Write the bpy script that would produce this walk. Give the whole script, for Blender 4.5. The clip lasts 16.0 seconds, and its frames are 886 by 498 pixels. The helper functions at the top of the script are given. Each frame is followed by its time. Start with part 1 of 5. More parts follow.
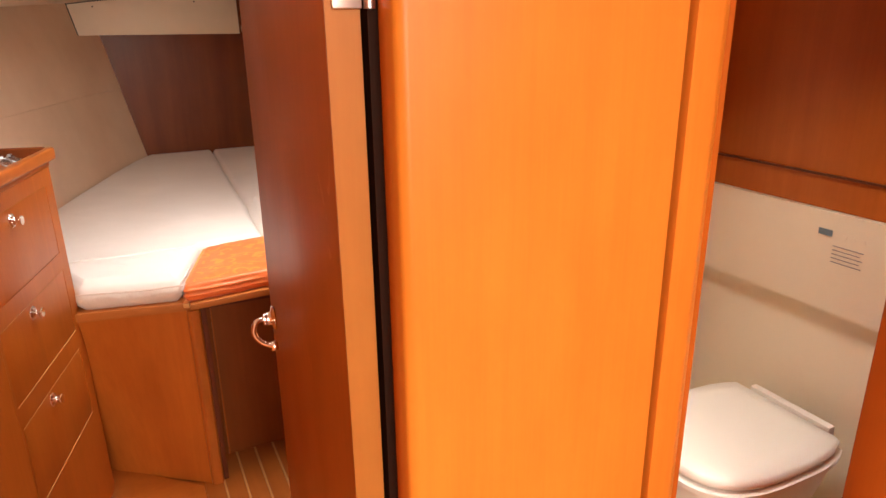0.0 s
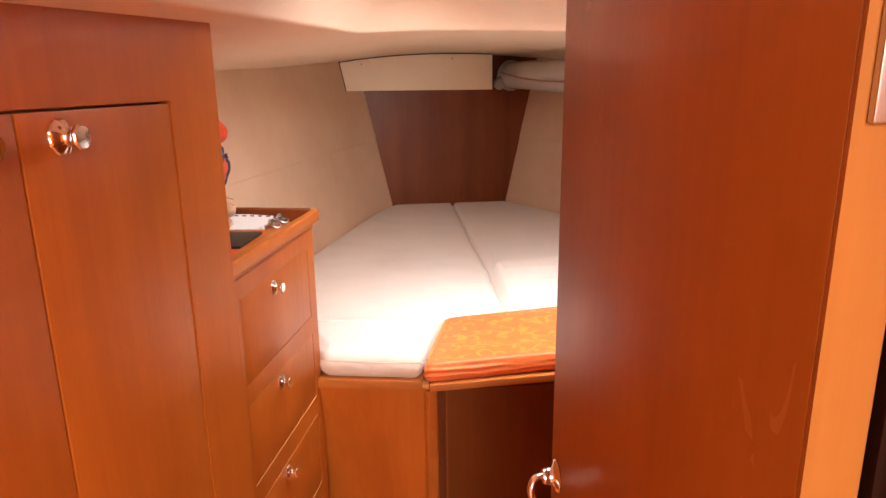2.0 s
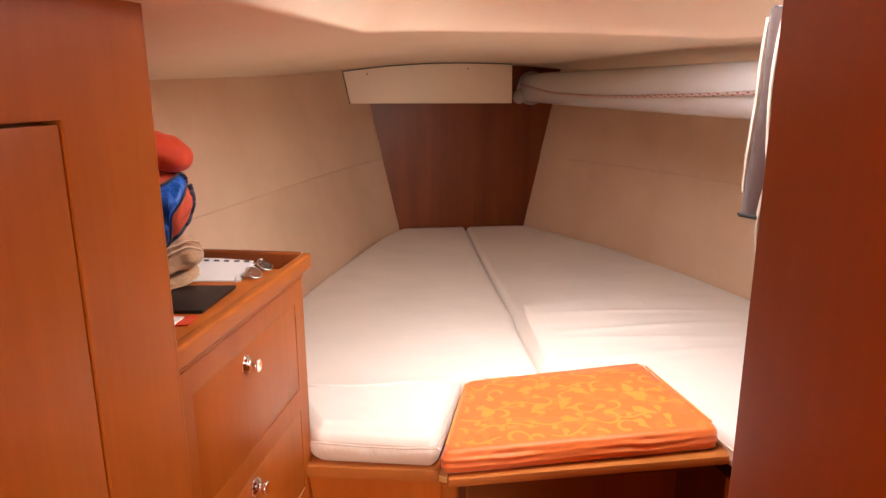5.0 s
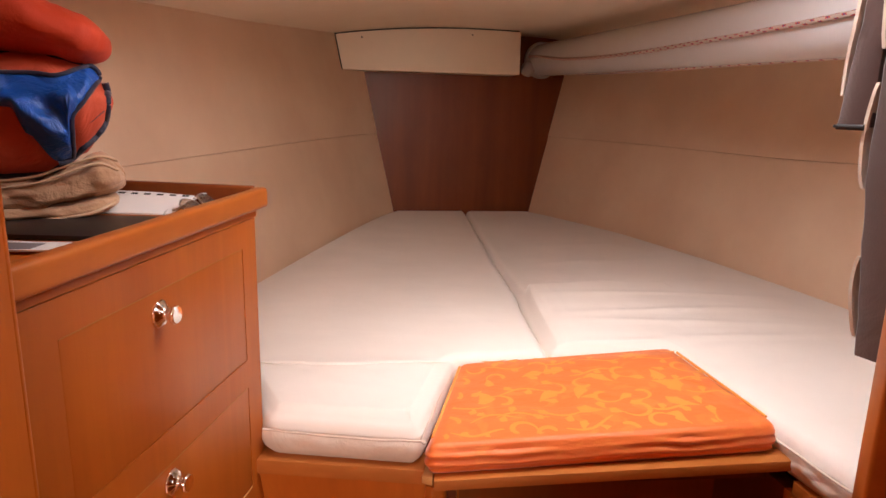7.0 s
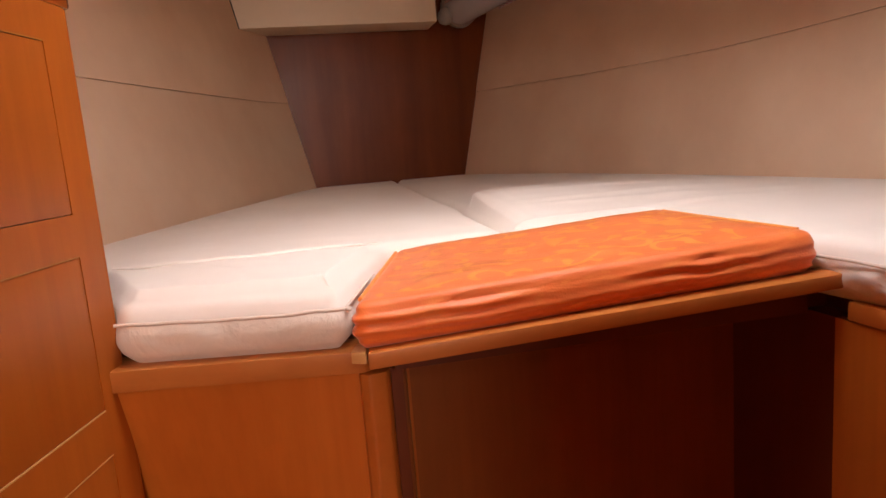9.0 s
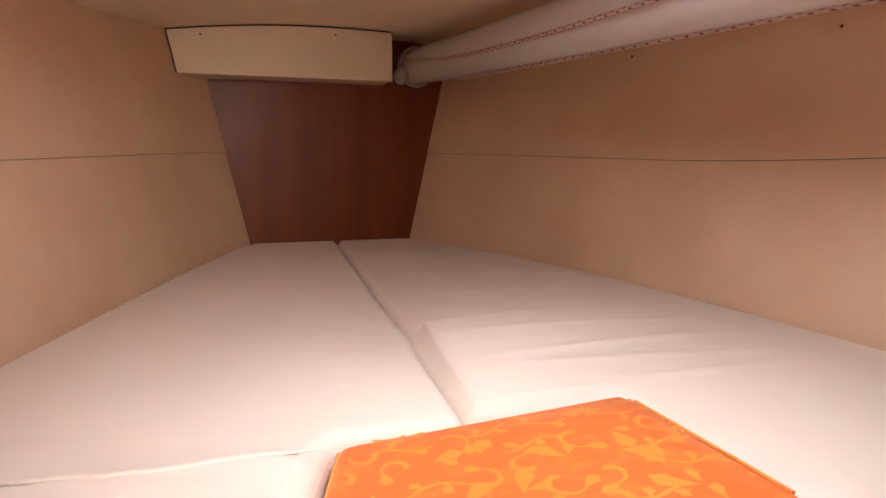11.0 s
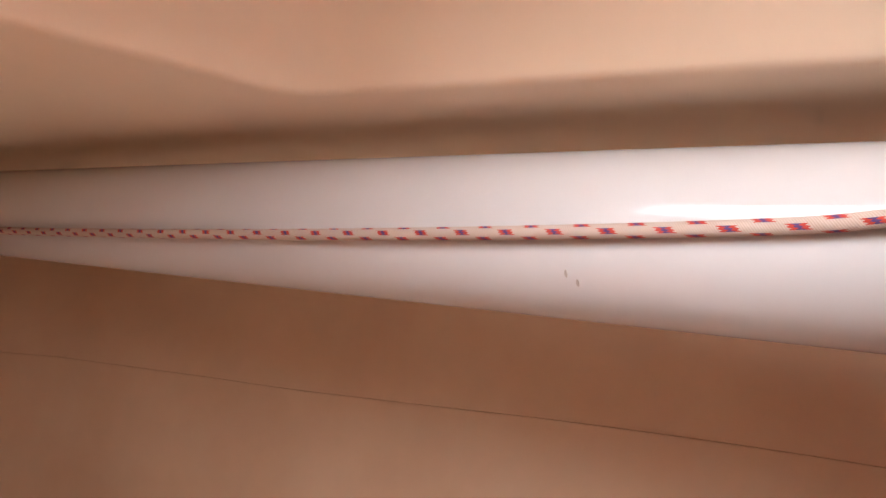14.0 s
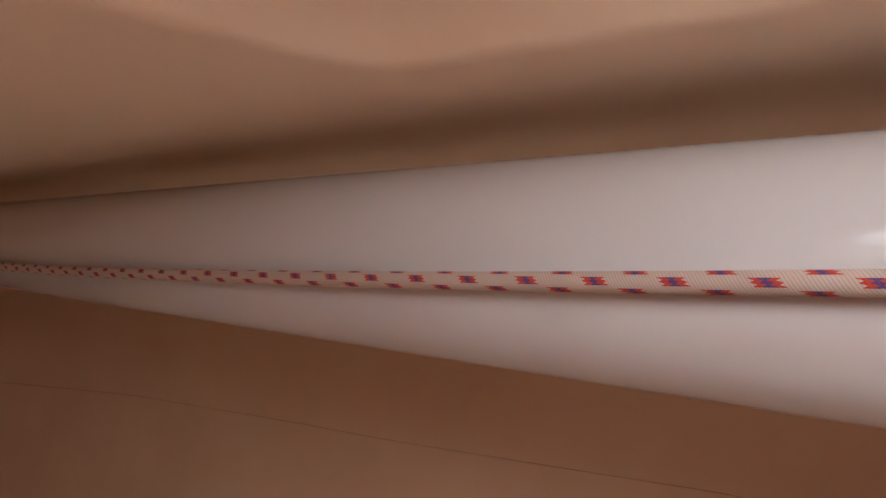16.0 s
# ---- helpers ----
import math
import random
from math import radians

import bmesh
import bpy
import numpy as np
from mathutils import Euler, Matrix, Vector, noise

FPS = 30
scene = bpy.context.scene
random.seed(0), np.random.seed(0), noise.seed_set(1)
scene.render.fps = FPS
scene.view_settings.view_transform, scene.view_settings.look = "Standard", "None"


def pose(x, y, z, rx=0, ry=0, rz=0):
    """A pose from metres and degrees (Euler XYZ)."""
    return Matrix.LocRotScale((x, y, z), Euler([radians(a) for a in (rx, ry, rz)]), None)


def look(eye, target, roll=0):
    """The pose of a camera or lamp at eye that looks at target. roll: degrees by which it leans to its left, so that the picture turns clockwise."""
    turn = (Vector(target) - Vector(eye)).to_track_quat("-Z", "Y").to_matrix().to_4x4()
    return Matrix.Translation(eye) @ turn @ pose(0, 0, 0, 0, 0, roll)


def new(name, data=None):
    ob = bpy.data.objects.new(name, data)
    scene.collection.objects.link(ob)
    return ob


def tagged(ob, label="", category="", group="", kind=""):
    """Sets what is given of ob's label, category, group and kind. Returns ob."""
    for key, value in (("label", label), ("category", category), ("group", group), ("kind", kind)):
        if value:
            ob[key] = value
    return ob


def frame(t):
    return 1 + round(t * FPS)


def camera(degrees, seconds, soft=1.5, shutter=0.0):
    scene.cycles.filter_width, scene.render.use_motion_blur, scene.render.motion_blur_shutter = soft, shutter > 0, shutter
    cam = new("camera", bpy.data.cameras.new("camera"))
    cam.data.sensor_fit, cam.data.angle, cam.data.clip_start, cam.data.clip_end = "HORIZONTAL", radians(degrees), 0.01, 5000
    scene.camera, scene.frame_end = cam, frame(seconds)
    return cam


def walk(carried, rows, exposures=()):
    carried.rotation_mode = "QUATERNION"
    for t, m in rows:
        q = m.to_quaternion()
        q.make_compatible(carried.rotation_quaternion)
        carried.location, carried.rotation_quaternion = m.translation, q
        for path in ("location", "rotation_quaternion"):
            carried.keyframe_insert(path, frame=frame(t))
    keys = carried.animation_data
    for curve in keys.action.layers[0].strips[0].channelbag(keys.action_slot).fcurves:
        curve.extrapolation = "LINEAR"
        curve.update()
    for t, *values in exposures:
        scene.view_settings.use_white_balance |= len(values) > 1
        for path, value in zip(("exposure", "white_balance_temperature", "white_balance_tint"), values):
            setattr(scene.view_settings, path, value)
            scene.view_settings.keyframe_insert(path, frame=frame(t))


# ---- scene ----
cam = camera(68.1, 16.0)
PATH = [
    (0.0, pose(-0.097, 0.201, 1.303, 71.34, 0.73, -26.13)),
    (0.5, pose(-0.166, 0.235, 1.298, 71.28, 0.78, -20.37)),
    (1.0, pose(-0.173, 0.326, 1.293, 71.71, 0.42, -16.53)),
    (1.5, pose(-0.157, 0.427, 1.305, 72.51, -0.06, -12.30)),
    (2.0, pose(-0.139, 0.479, 1.337, 75.55, 0.73, -6.98)),
    (2.5, pose(-0.138, 0.503, 1.355, 76.44, 0.27, -2.20)),
    (3.0, pose(-0.142, 0.550, 1.364, 77.01, 0.39, 0.60)),
    (3.5, pose(-0.154, 0.634, 1.350, 76.42, 0.57, 0.59)),
    (4.0, pose(-0.166, 0.728, 1.351, 76.41, 0.23, -3.09)),
    (4.2, pose(-0.167, 0.744, 1.353, 76.70, -0.48, -6.32)),
    (6.3, pose(-0.079, 0.990, 1.259, 74.99, 0.96, -6.40)),
    (6.5, pose(-0.083, 1.004, 1.243, 74.31, 0.60, -6.83)),
    (7.0, pose(-0.097, 1.068, 1.169, 77.30, -1.36, -6.20)),
    (7.5, pose(-0.096, 1.146, 1.022, 78.59, -0.70, -4.63)),
    (8.0, pose(-0.078, 1.201, 0.869, 78.09, 1.95, -9.06)),
    (8.2, pose(-0.067, 1.226, 0.817, 78.66, 3.84, -10.51)),
    (10.3, pose(-0.044, 1.347, 0.920, 81.68, 0.52, -16.51)),
    (10.5, pose(-0.047, 1.364, 0.972, 80.77, -1.73, -15.66)),
    (11.0, pose(-0.038, 1.457, 1.062, 80.82, -0.57, -17.55)),
    (11.5, pose(-0.018, 1.553, 1.126, 81.21, 2.48, -21.80)),
    (12.0, pose(0.002, 1.625, 1.184, 79.77, 0.82, -22.28)),
    (12.5, pose(0.116, 1.722, 1.248, 83.29, 0.91, -28.36)),
    (13.0, pose(0.186, 1.755, 1.325, 86.48, -2.28, -30.94)),
    (13.6, pose(0.252, 1.828, 1.320, 87.62, -2.14, -41.55)),
    (14.0, pose(0.322, 1.909, 1.334, 88.84, -1.83, -52.58)),
    (14.5, pose(0.390, 1.908, 1.363, 89.78, -1.27, -63.83)),
    (15.0, pose(0.454, 1.877, 1.370, 89.49, -0.38, -70.61)),
    (15.6, pose(0.468, 1.949, 1.360, 88.90, -2.18, -57.57)),
    (16.0, pose(0.456, 2.078, 1.356, 89.20, 0.11, -45.64)),
]
EXPOSURE = [(0.0, 0.02, 6500, 10), (1.0, 0.12, 6500, 12), (1.5, 0.24, 6500, 15), (2.0, 0.28, 6500, 15), (3.0, 0.12, 6500, 14), (4.0, 0.16, 6600, 14), (6.5, -0.26, 6600, 17), (7.5, -0.31, 6600, 18), (8.0, -0.60, 6600, 18),
            (10.5, 0.02, 6500, 15), (11.5, -0.62, 6600, 18), (12.0, -0.61, 6600, 17), (12.5, -0.14, 6750, 16), (13.0, 0.06, 6250, 13), (13.5, -0.12, 6500, 14), (14.0, -0.45, 6500, 15), (15.0, -1.05, 6600, 15), (15.5, -1.12, 6700, 15), (16.0, -1.10, 6500, 15)]
walk(cam, PATH, EXPOSURE)

# ---- light ----
world = bpy.data.worlds.new("sky")
scene.world = world
world.use_nodes = True
wn = world.node_tree.nodes
sky = wn.new("ShaderNodeTexSky")
sky.sky_type, sky.sun_disc = "NISHITA", False
sky.sun_elevation, sky.sun_rotation = radians(58), radians(200)
wn["Background"].inputs["Strength"].default_value = 0.12
world.node_tree.links.new(sky.outputs[0], wn["Background"].inputs["Color"])

sun = new("sun", bpy.data.lights.new("sun", "SUN"))
sun.data.energy, sun.data.angle, sun.data.color = 1.0, radians(24), (1.0, 0.95, 0.88)
sun.matrix_world = look((0.6, -2.0, 6.0), (0.2, 0.2, 1.7))

HATCH = (0.04, 0.56, 1.60, 2.10)          # deck hatch over the berth: x0, x1, y0, y1
hatch_light = new("hatch_daylight", bpy.data.lights.new("hatch_daylight", "AREA"))
hatch_light.data.shape, hatch_light.data.size, hatch_light.data.size_y = "RECTANGLE", 0.48, 0.46
hatch_light.data.energy, hatch_light.data.color = 12.8, (1.0, 0.985, 0.985)
hatch_light.matrix_world = look((0.30, 1.85, 1.668), (0.32, 2.30, 0.6))

saloon_light = new("saloon_daylight", bpy.data.lights.new("saloon_daylight", "AREA"))
saloon_light.data.shape, saloon_light.data.size, saloon_light.data.size_y = "RECTANGLE", 0.74, 0.74
saloon_light.data.energy, saloon_light.data.color = 80.0, (1.0, 0.92, 0.82)
saloon_light.matrix_world = look((0.15, -0.95, 1.92), (0.15, -0.90, 0.0))

entry_light = new("companionway_daylight", bpy.data.lights.new("companionway_daylight", "AREA"))
entry_light.data.shape, entry_light.data.size, entry_light.data.size_y = "RECTANGLE", 0.74, 0.94
entry_light.data.energy, entry_light.data.color = 44.0, (1.0, 0.90, 0.78)
entry_light.matrix_world = look((-0.30, -2.21, 1.36), (-0.30, 0.0, 1.30))

head_light = new("toilet_hatch_daylight", bpy.data.lights.new("toilet_hatch_daylight", "AREA"))
head_light.data.shape, head_light.data.size, head_light.data.size_y = "RECTANGLE", 0.32, 0.32
head_light.data.energy, head_light.data.color = 9.2, (1.0, 0.94, 0.88)
head_light.data.spread = radians(105)
head_light.matrix_world = look((0.88, 1.05, 1.60), (0.90, 1.05, 0.0))

# ---- materials ----
def material(name):
    m = bpy.data.materials.new(name)
    m.use_nodes = True
    nt = m.node_tree
    return m, nt, nt.nodes["Principled BSDF"]


def node(nt, kind, **values):
    n = nt.nodes.new(kind)
    for key, value in values.items():
        n.inputs[key].default_value = value
    return n


def coords(nt, scale=(1, 1, 1)):
    tc = nt.nodes.new("ShaderNodeTexCoord")
    mp = nt.nodes.new("ShaderNodeMapping")
    mp.inputs["Scale"].default_value = scale
    nt.links.new(tc.outputs["Object"], mp.inputs["Vector"])
    return mp.outputs["Vector"]


def noise_of(nt, vec, scale, detail=4.0, rough=0.5, distortion=0.0):
    n = node(nt, "ShaderNodeTexNoise", Scale=scale, Detail=detail, Roughness=rough, Distortion=distortion)
    nt.links.new(vec, n.inputs["Vector"])
    return n.outputs["Fac"]


def ramp(nt, fac, stops):
    r = nt.nodes.new("ShaderNodeValToRGB")
    while len(r.color_ramp.elements) < len(stops):
        r.color_ramp.elements.new(0.5)
    for e, (p, c) in zip(r.color_ramp.elements, stops):
        e.position, e.color = p, (*c, 1.0)
    nt.links.new(fac, r.inputs["Fac"])
    return r.outputs["Color"]


def mixed(nt, fac, a, b, blend="MIX"):
    m = nt.nodes.new("ShaderNodeMix")
    m.data_type, m.blend_type = "RGBA", blend
    for socket, value in ((m.inputs[0], fac), (m.inputs[6], a), (m.inputs[7], b)):
        if isinstance(value, (float, int)):
            socket.default_value = value
        elif isinstance(value, tuple):
            socket.default_value = (*value, 1.0)
        else:
            nt.links.new(value, socket)
    return m.outputs[2]


def bumped(nt, bsdf, height, strength, distance=0.002):
    b = node(nt, "ShaderNodeBump", Strength=strength, Distance=distance)
    nt.links.new(height, b.inputs["Height"])
    nt.links.new(b.outputs["Normal"], bsdf.inputs["Normal"])


def math_of(nt, op, a, b=None):
    m = nt.nodes.new("ShaderNodeMath")
    m.operation = op
    for socket, value in zip(m.inputs, (a, b)):
        if value is None:
            continue
        if isinstance(value, (float, int)):
            socket.default_value = value
        else:
            nt.links.new(value, socket)
    return m.outputs[0]


def wood(name, dark, light, grain=(28, 28, 1.3), rough=0.36, coat=0.05, scratches=False):
    """Lacquered veneer: long soft figure, fine pores along the grain."""
    m, nt, bsdf = material(name)
    vec = coords(nt, grain)
    figure = noise_of(nt, coords(nt, tuple(g * 0.22 for g in grain)), 1.0, 3.0, 0.55, 0.6)
    fine = noise_of(nt, vec, 3.2, 5.0, 0.65)
    colour = ramp(nt, figure, [(0.28, dark), (0.72, light)])
    pores = ramp(nt, fine, [(0.36, (0.80, 0.76, 0.72)), (0.60, (1.0, 1.0, 1.0))])
    colour = mixed(nt, 0.32, colour, pores, "MULTIPLY")
    blotch = ramp(nt, noise_of(nt, coords(nt, (1, 1, 0.6)), 13.0, 4.0, 0.6), [(0.34, (0.86, 0.82, 0.78)), (0.66, (1.0, 1.0, 1.0))])
    colour = mixed(nt, 0.55, colour, blotch, "MULTIPLY")
    if scratches:
        worn = noise_of(nt, coords(nt, (6, 6, 1.6)), 1.6, 1.0, 0.4, 2.2)
        lines = math_of(nt, "LESS_THAN", math_of(nt, "ABSOLUTE", math_of(nt, "SUBTRACT", worn, 0.60)), 0.011)
        lines = math_of(nt, "MULTIPLY", lines, math_of(nt, "GREATER_THAN", noise_of(nt, coords(nt), 5.0, 4.0, 0.7), 0.60))
        colour = mixed(nt, math_of(nt, "MULTIPLY", lines, 0.16), colour, (0.62, 0.29, 0.09))
    nt.links.new(colour, bsdf.inputs["Base Color"])
    smear = noise_of(nt, coords(nt, (3, 3, 2)), 2.0, 3.0)
    r = nt.nodes.new("ShaderNodeMapRange")
    r.inputs["To Min"].default_value, r.inputs["To Max"].default_value = rough - 0.07, rough + 0.10
    nt.links.new(smear, r.inputs["Value"])
    nt.links.new(r.outputs["Result"], bsdf.inputs["Roughness"])
    bsdf.inputs["Specular IOR Level"].default_value = 0.25
    bsdf.inputs["Coat Weight"].default_value, bsdf.inputs["Coat Roughness"].default_value = coat, 0.22
    bumped(nt, bsdf, fine, 0.12, 0.0006)
    return m


def cloth(name, a, b, weave=900, soft=9, rough=0.9, wrinkle=0.25, stretch=(1, 1, 1), sheen=0.2):
    """Woven cloth: weave, slight mottling and soft wrinkles."""
    m, nt, bsdf = material(name)
    vec = coords(nt)
    mott = noise_of(nt, vec, 3.5, 4.0, 0.6)
    colour = ramp(nt, mott, [(0.3, a), (0.7, b)])
    nt.links.new(colour, bsdf.inputs["Base Color"])
    bsdf.inputs["Roughness"].default_value = rough
    bsdf.inputs["Sheen Weight"].default_value = sheen
    folds = noise_of(nt, coords(nt, stretch), soft, 4.0, 0.55, 0.8)
    threads = noise_of(nt, vec, weave, 1.0)
    height = math_of(nt, "ADD", math_of(nt, "MULTIPLY", folds, 8.0), math_of(nt, "MULTIPLY", threads, 0.25))
    bumped(nt, bsdf, height, wrinkle, 0.003)
    return m


def plain(name, colour, rough=0.5, metal=0.0, speck=0.06, scale=40, bump=0.05):
    m, nt, bsdf = material(name)
    n = noise_of(nt, coords(nt), scale, 4.0, 0.6)
    big = noise_of(nt, coords(nt), scale * 0.08, 3.0, 0.6)
    lo, hi = tuple(c * (1 - speck) for c in colour), tuple(min(1.0, c * (1 + speck)) for c in colour)
    both = math_of(nt, "ADD", math_of(nt, "MULTIPLY", n, 0.4), math_of(nt, "MULTIPLY", big, 0.6))
    nt.links.new(ramp(nt, both, [(0.3, lo), (0.7, hi)]), bsdf.inputs["Base Color"])
    bsdf.inputs["Roughness"].default_value, bsdf.inputs["Metallic"].default_value = rough, metal
    bumped(nt, bsdf, n, bump, 0.001)
    return m


MAHOGANY = wood("mahogany", (0.335, 0.075, 0.0080), (0.425, 0.108, 0.0118))
MAHOGANY_DOOR = wood("mahogany_door", (0.300, 0.083, 0.0100), (0.375, 0.116, 0.0145), scratches=True)
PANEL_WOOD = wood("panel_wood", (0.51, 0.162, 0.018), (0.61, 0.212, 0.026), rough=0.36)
EDGE_WOOD = wood("edge_wood", (0.32, 0.118, 0.022), (0.40, 0.162, 0.034), rough=0.42, coat=0.1)
BASE_WOOD = wood("base_wood", (0.42, 0.105, 0.013), (0.54, 0.150, 0.020))
RAIL_WOOD = wood("rail_wood", (0.40, 0.105, 0.016), (0.52, 0.155, 0.026), grain=(24, 1.3, 24), rough=0.30)
RAIL_CROSS = wood("rail_cross_wood", (0.36, 0.105, 0.020), (0.50, 0.165, 0.034), grain=(1.3, 24, 24), rough=0.4)
TEAK = wood("teak", (0.34, 0.090, 0.013), (0.45, 0.135, 0.022), grain=(26, 1.2, 26), rough=0.38)
HOLLY = wood("holly_strip", (0.60, 0.30, 0.10), (0.72, 0.40, 0.15), grain=(26, 1.2, 26), rough=0.4)
# dark wood parts, also the foot recess sides with shade in the colour
DARK_AND_SHADED_WOOD = wood("dark_and_shaded_wood", (0.090, 0.020, 0.006), (0.135, 0.031, 0.009))
# darker copy of the mahogany, for surfaces that lie in shade
SHADED_WOOD = wood("shaded_wood", (0.170, 0.039, 0.0075), (0.235, 0.057, 0.011))
# mahogany darkened to hold the shade at the back of the foot recess
SHADED_RECESS_WOOD = wood("shaded_recess_wood", (0.19, 0.046, 0.0075), (0.25, 0.064, 0.0105))
LINER = cloth("vinyl_liner", (0.765, 0.530, 0.362), (0.845, 0.622, 0.440), weave=260, soft=4, rough=0.62, wrinkle=0.10, sheen=0.0)
HEADLINER = cloth("headliner", (0.872, 0.700, 0.520), (0.910, 0.748, 0.570), weave=300, soft=3, rough=0.6, wrinkle=0.06, sheen=0.0)
GELCOAT = plain("gelcoat", (0.78, 0.69, 0.52), 0.28, 0, 0.03, 14, 0.02)
BOXPANEL = plain("box_panel", (0.82, 0.675, 0.50), 0.45, 0, 0.03, 30, 0.03)
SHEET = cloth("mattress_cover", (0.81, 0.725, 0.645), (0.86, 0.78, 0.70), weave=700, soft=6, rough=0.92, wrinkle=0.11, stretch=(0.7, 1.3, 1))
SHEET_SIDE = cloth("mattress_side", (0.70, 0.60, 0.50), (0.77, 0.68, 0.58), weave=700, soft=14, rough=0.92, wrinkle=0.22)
PIPING = cloth("piping", (0.62, 0.50, 0.40), (0.70, 0.58, 0.48), weave=900, soft=20)
CHROME = plain("chrome", (0.90, 0.89, 0.88), 0.07, 1.0, 0.04, 60, 0.02)
STEEL = plain("steel", (0.55, 0.54, 0.52), 0.34, 1.0, 0.08, 120, 0.05)
ALUMINIUM = plain("painted_aluminium", (0.61, 0.60, 0.60), 0.03, 0.0, 0.02, 20, 0.001)
BLACK_PLASTIC = plain("black_plastic", (0.005, 0.005, 0.006), 0.28, 0, 0.2, 80, 0.1)
BLACK_PLASTIC.node_tree.nodes["Principled BSDF"].inputs["Specular IOR Level"].default_value = 0.25
RUBBER = plain("black_seal", (0.006, 0.004, 0.004), 0.7, 0, 0.2, 60, 0.1)
# near-black colour for the shade in the gap beside the door
GAP_SHADE = plain("door_gap_shade", (0.022, 0.009, 0.005), 0.6, 0, 0.15, 60, 0.1)
GAP_SHADE.node_tree.nodes["Principled BSDF"].inputs["Specular IOR Level"].default_value = 0.08
WHITE_PLASTIC = plain("white_plastic", (0.75, 0.70, 0.61), 0.30, 0, 0.02, 12, 0.01)
GREY_PLASTIC = plain("grey_end_plug", (0.40, 0.36, 0.32), 0.5, 0, 0.12, 60, 0.1)
CHARCOAL_CLOTH = cloth("charcoal_vinyl", (0.066, 0.037, 0.031), (0.088, 0.051, 0.043), weave=500, soft=9, rough=0.5, wrinkle=0.22)
CANVAS = cloth("beige_canvas", (0.60, 0.52, 0.41), (0.70, 0.61, 0.50), weave=330, soft=14, rough=0.95, wrinkle=0.35)
RED_CLOTH = cloth("red_fabric", (0.57, 0.040, 0.008), (0.67, 0.062, 0.013), weave=800, soft=11, rough=0.72, wrinkle=0.35, sheen=0.03)
CORAL_CLOTH = cloth("coral_fabric", (0.58, 0.072, 0.026), (0.68, 0.105, 0.042), weave=800, soft=14, rough=0.75, wrinkle=0.5, sheen=0.03)
BLUE_CLOTH = cloth("blue_lining", (0.005, 0.075, 0.38), (0.010, 0.125, 0.54), weave=800, soft=20, rough=0.36, wrinkle=0.6, sheen=0.0)
NAVY_TRIM = cloth("navy_trim", (0.010, 0.012, 0.035), (0.02, 0.024, 0.06), weave=900, soft=30, rough=0.6)
TOWEL = cloth("beige_towel", (0.47, 0.275, 0.150), (0.55, 0.335, 0.190), weave=420, soft=13, rough=0.97, wrinkle=0.5)
HEM = cloth("towel_hem", (0.60, 0.40, 0.24), (0.68, 0.47, 0.29), weave=420, soft=20, rough=0.97, wrinkle=0.3)
PAPER = plain("paper", (0.80, 0.78, 0.76), 0.6, 0, 0.02, 30, 0.02)
PRINT = plain("grey_print", (0.20, 0.18, 0.19), 0.6)
FOLDER = plain("black_folder", (0.018, 0.015, 0.014), 0.42, 0, 0.2, 90, 0.15)
TINTED = plain("tinted_lens", (0.62, 0.48, 0.38), 0.05, 0, 0.02, 20, 0.0)
TINTED.node_tree.nodes["Principled BSDF"].inputs["Transmission Weight"].default_value = 0.9
LABEL_BLUE = plain("label_blue", (0.13, 0.16, 0.18), 0.4)


def damask():
    """Orange furnishing satin with lighter scrolling figure."""
    m, nt, bsdf = material("orange_damask")
    figure = noise_of(nt, coords(nt), 420.0, 1.0)
    streak = noise_of(nt, coords(nt, (14, 14, 40)), 1.6, 2.0, 0.5, 0.6)
    colour = mixed(nt, ramp(nt, streak, [(0.56, (0, 0, 0)), (0.62, (0.8, 0.8, 0.8))]), (0.80, 0.168, 0.022), (0.83, 0.215, 0.030))
    shade = ramp(nt, noise_of(nt, coords(nt), 5.0, 3.0), [(0.3, (0.93, 0.9, 0.88)), (0.7, (1, 1, 1))])
    nt.links.new(mixed(nt, 1.0, colour, shade, "MULTIPLY"), bsdf.inputs["Base Color"])
    bsdf.inputs["Roughness"].default_value = 0.52
    bsdf.inputs["Sheen Weight"].default_value = 0.3
    folds = noise_of(nt, coords(nt, (1, 1.6, 5)), 9.0, 3.0, 0.5, 0.6)
    bumped(nt, bsdf, math_of(nt, "ADD", math_of(nt, "MULTIPLY", folds, 6.0), math_of(nt, "MULTIPLY", figure, 0.35)), 0.22, 0.003)
    return m


DAMASK = damask()
DAMASK_FIGURE = cloth("damask_figure", (0.85, 0.275, 0.040), (0.88, 0.325, 0.052), weave=900, soft=12, rough=0.5, wrinkle=0.15)


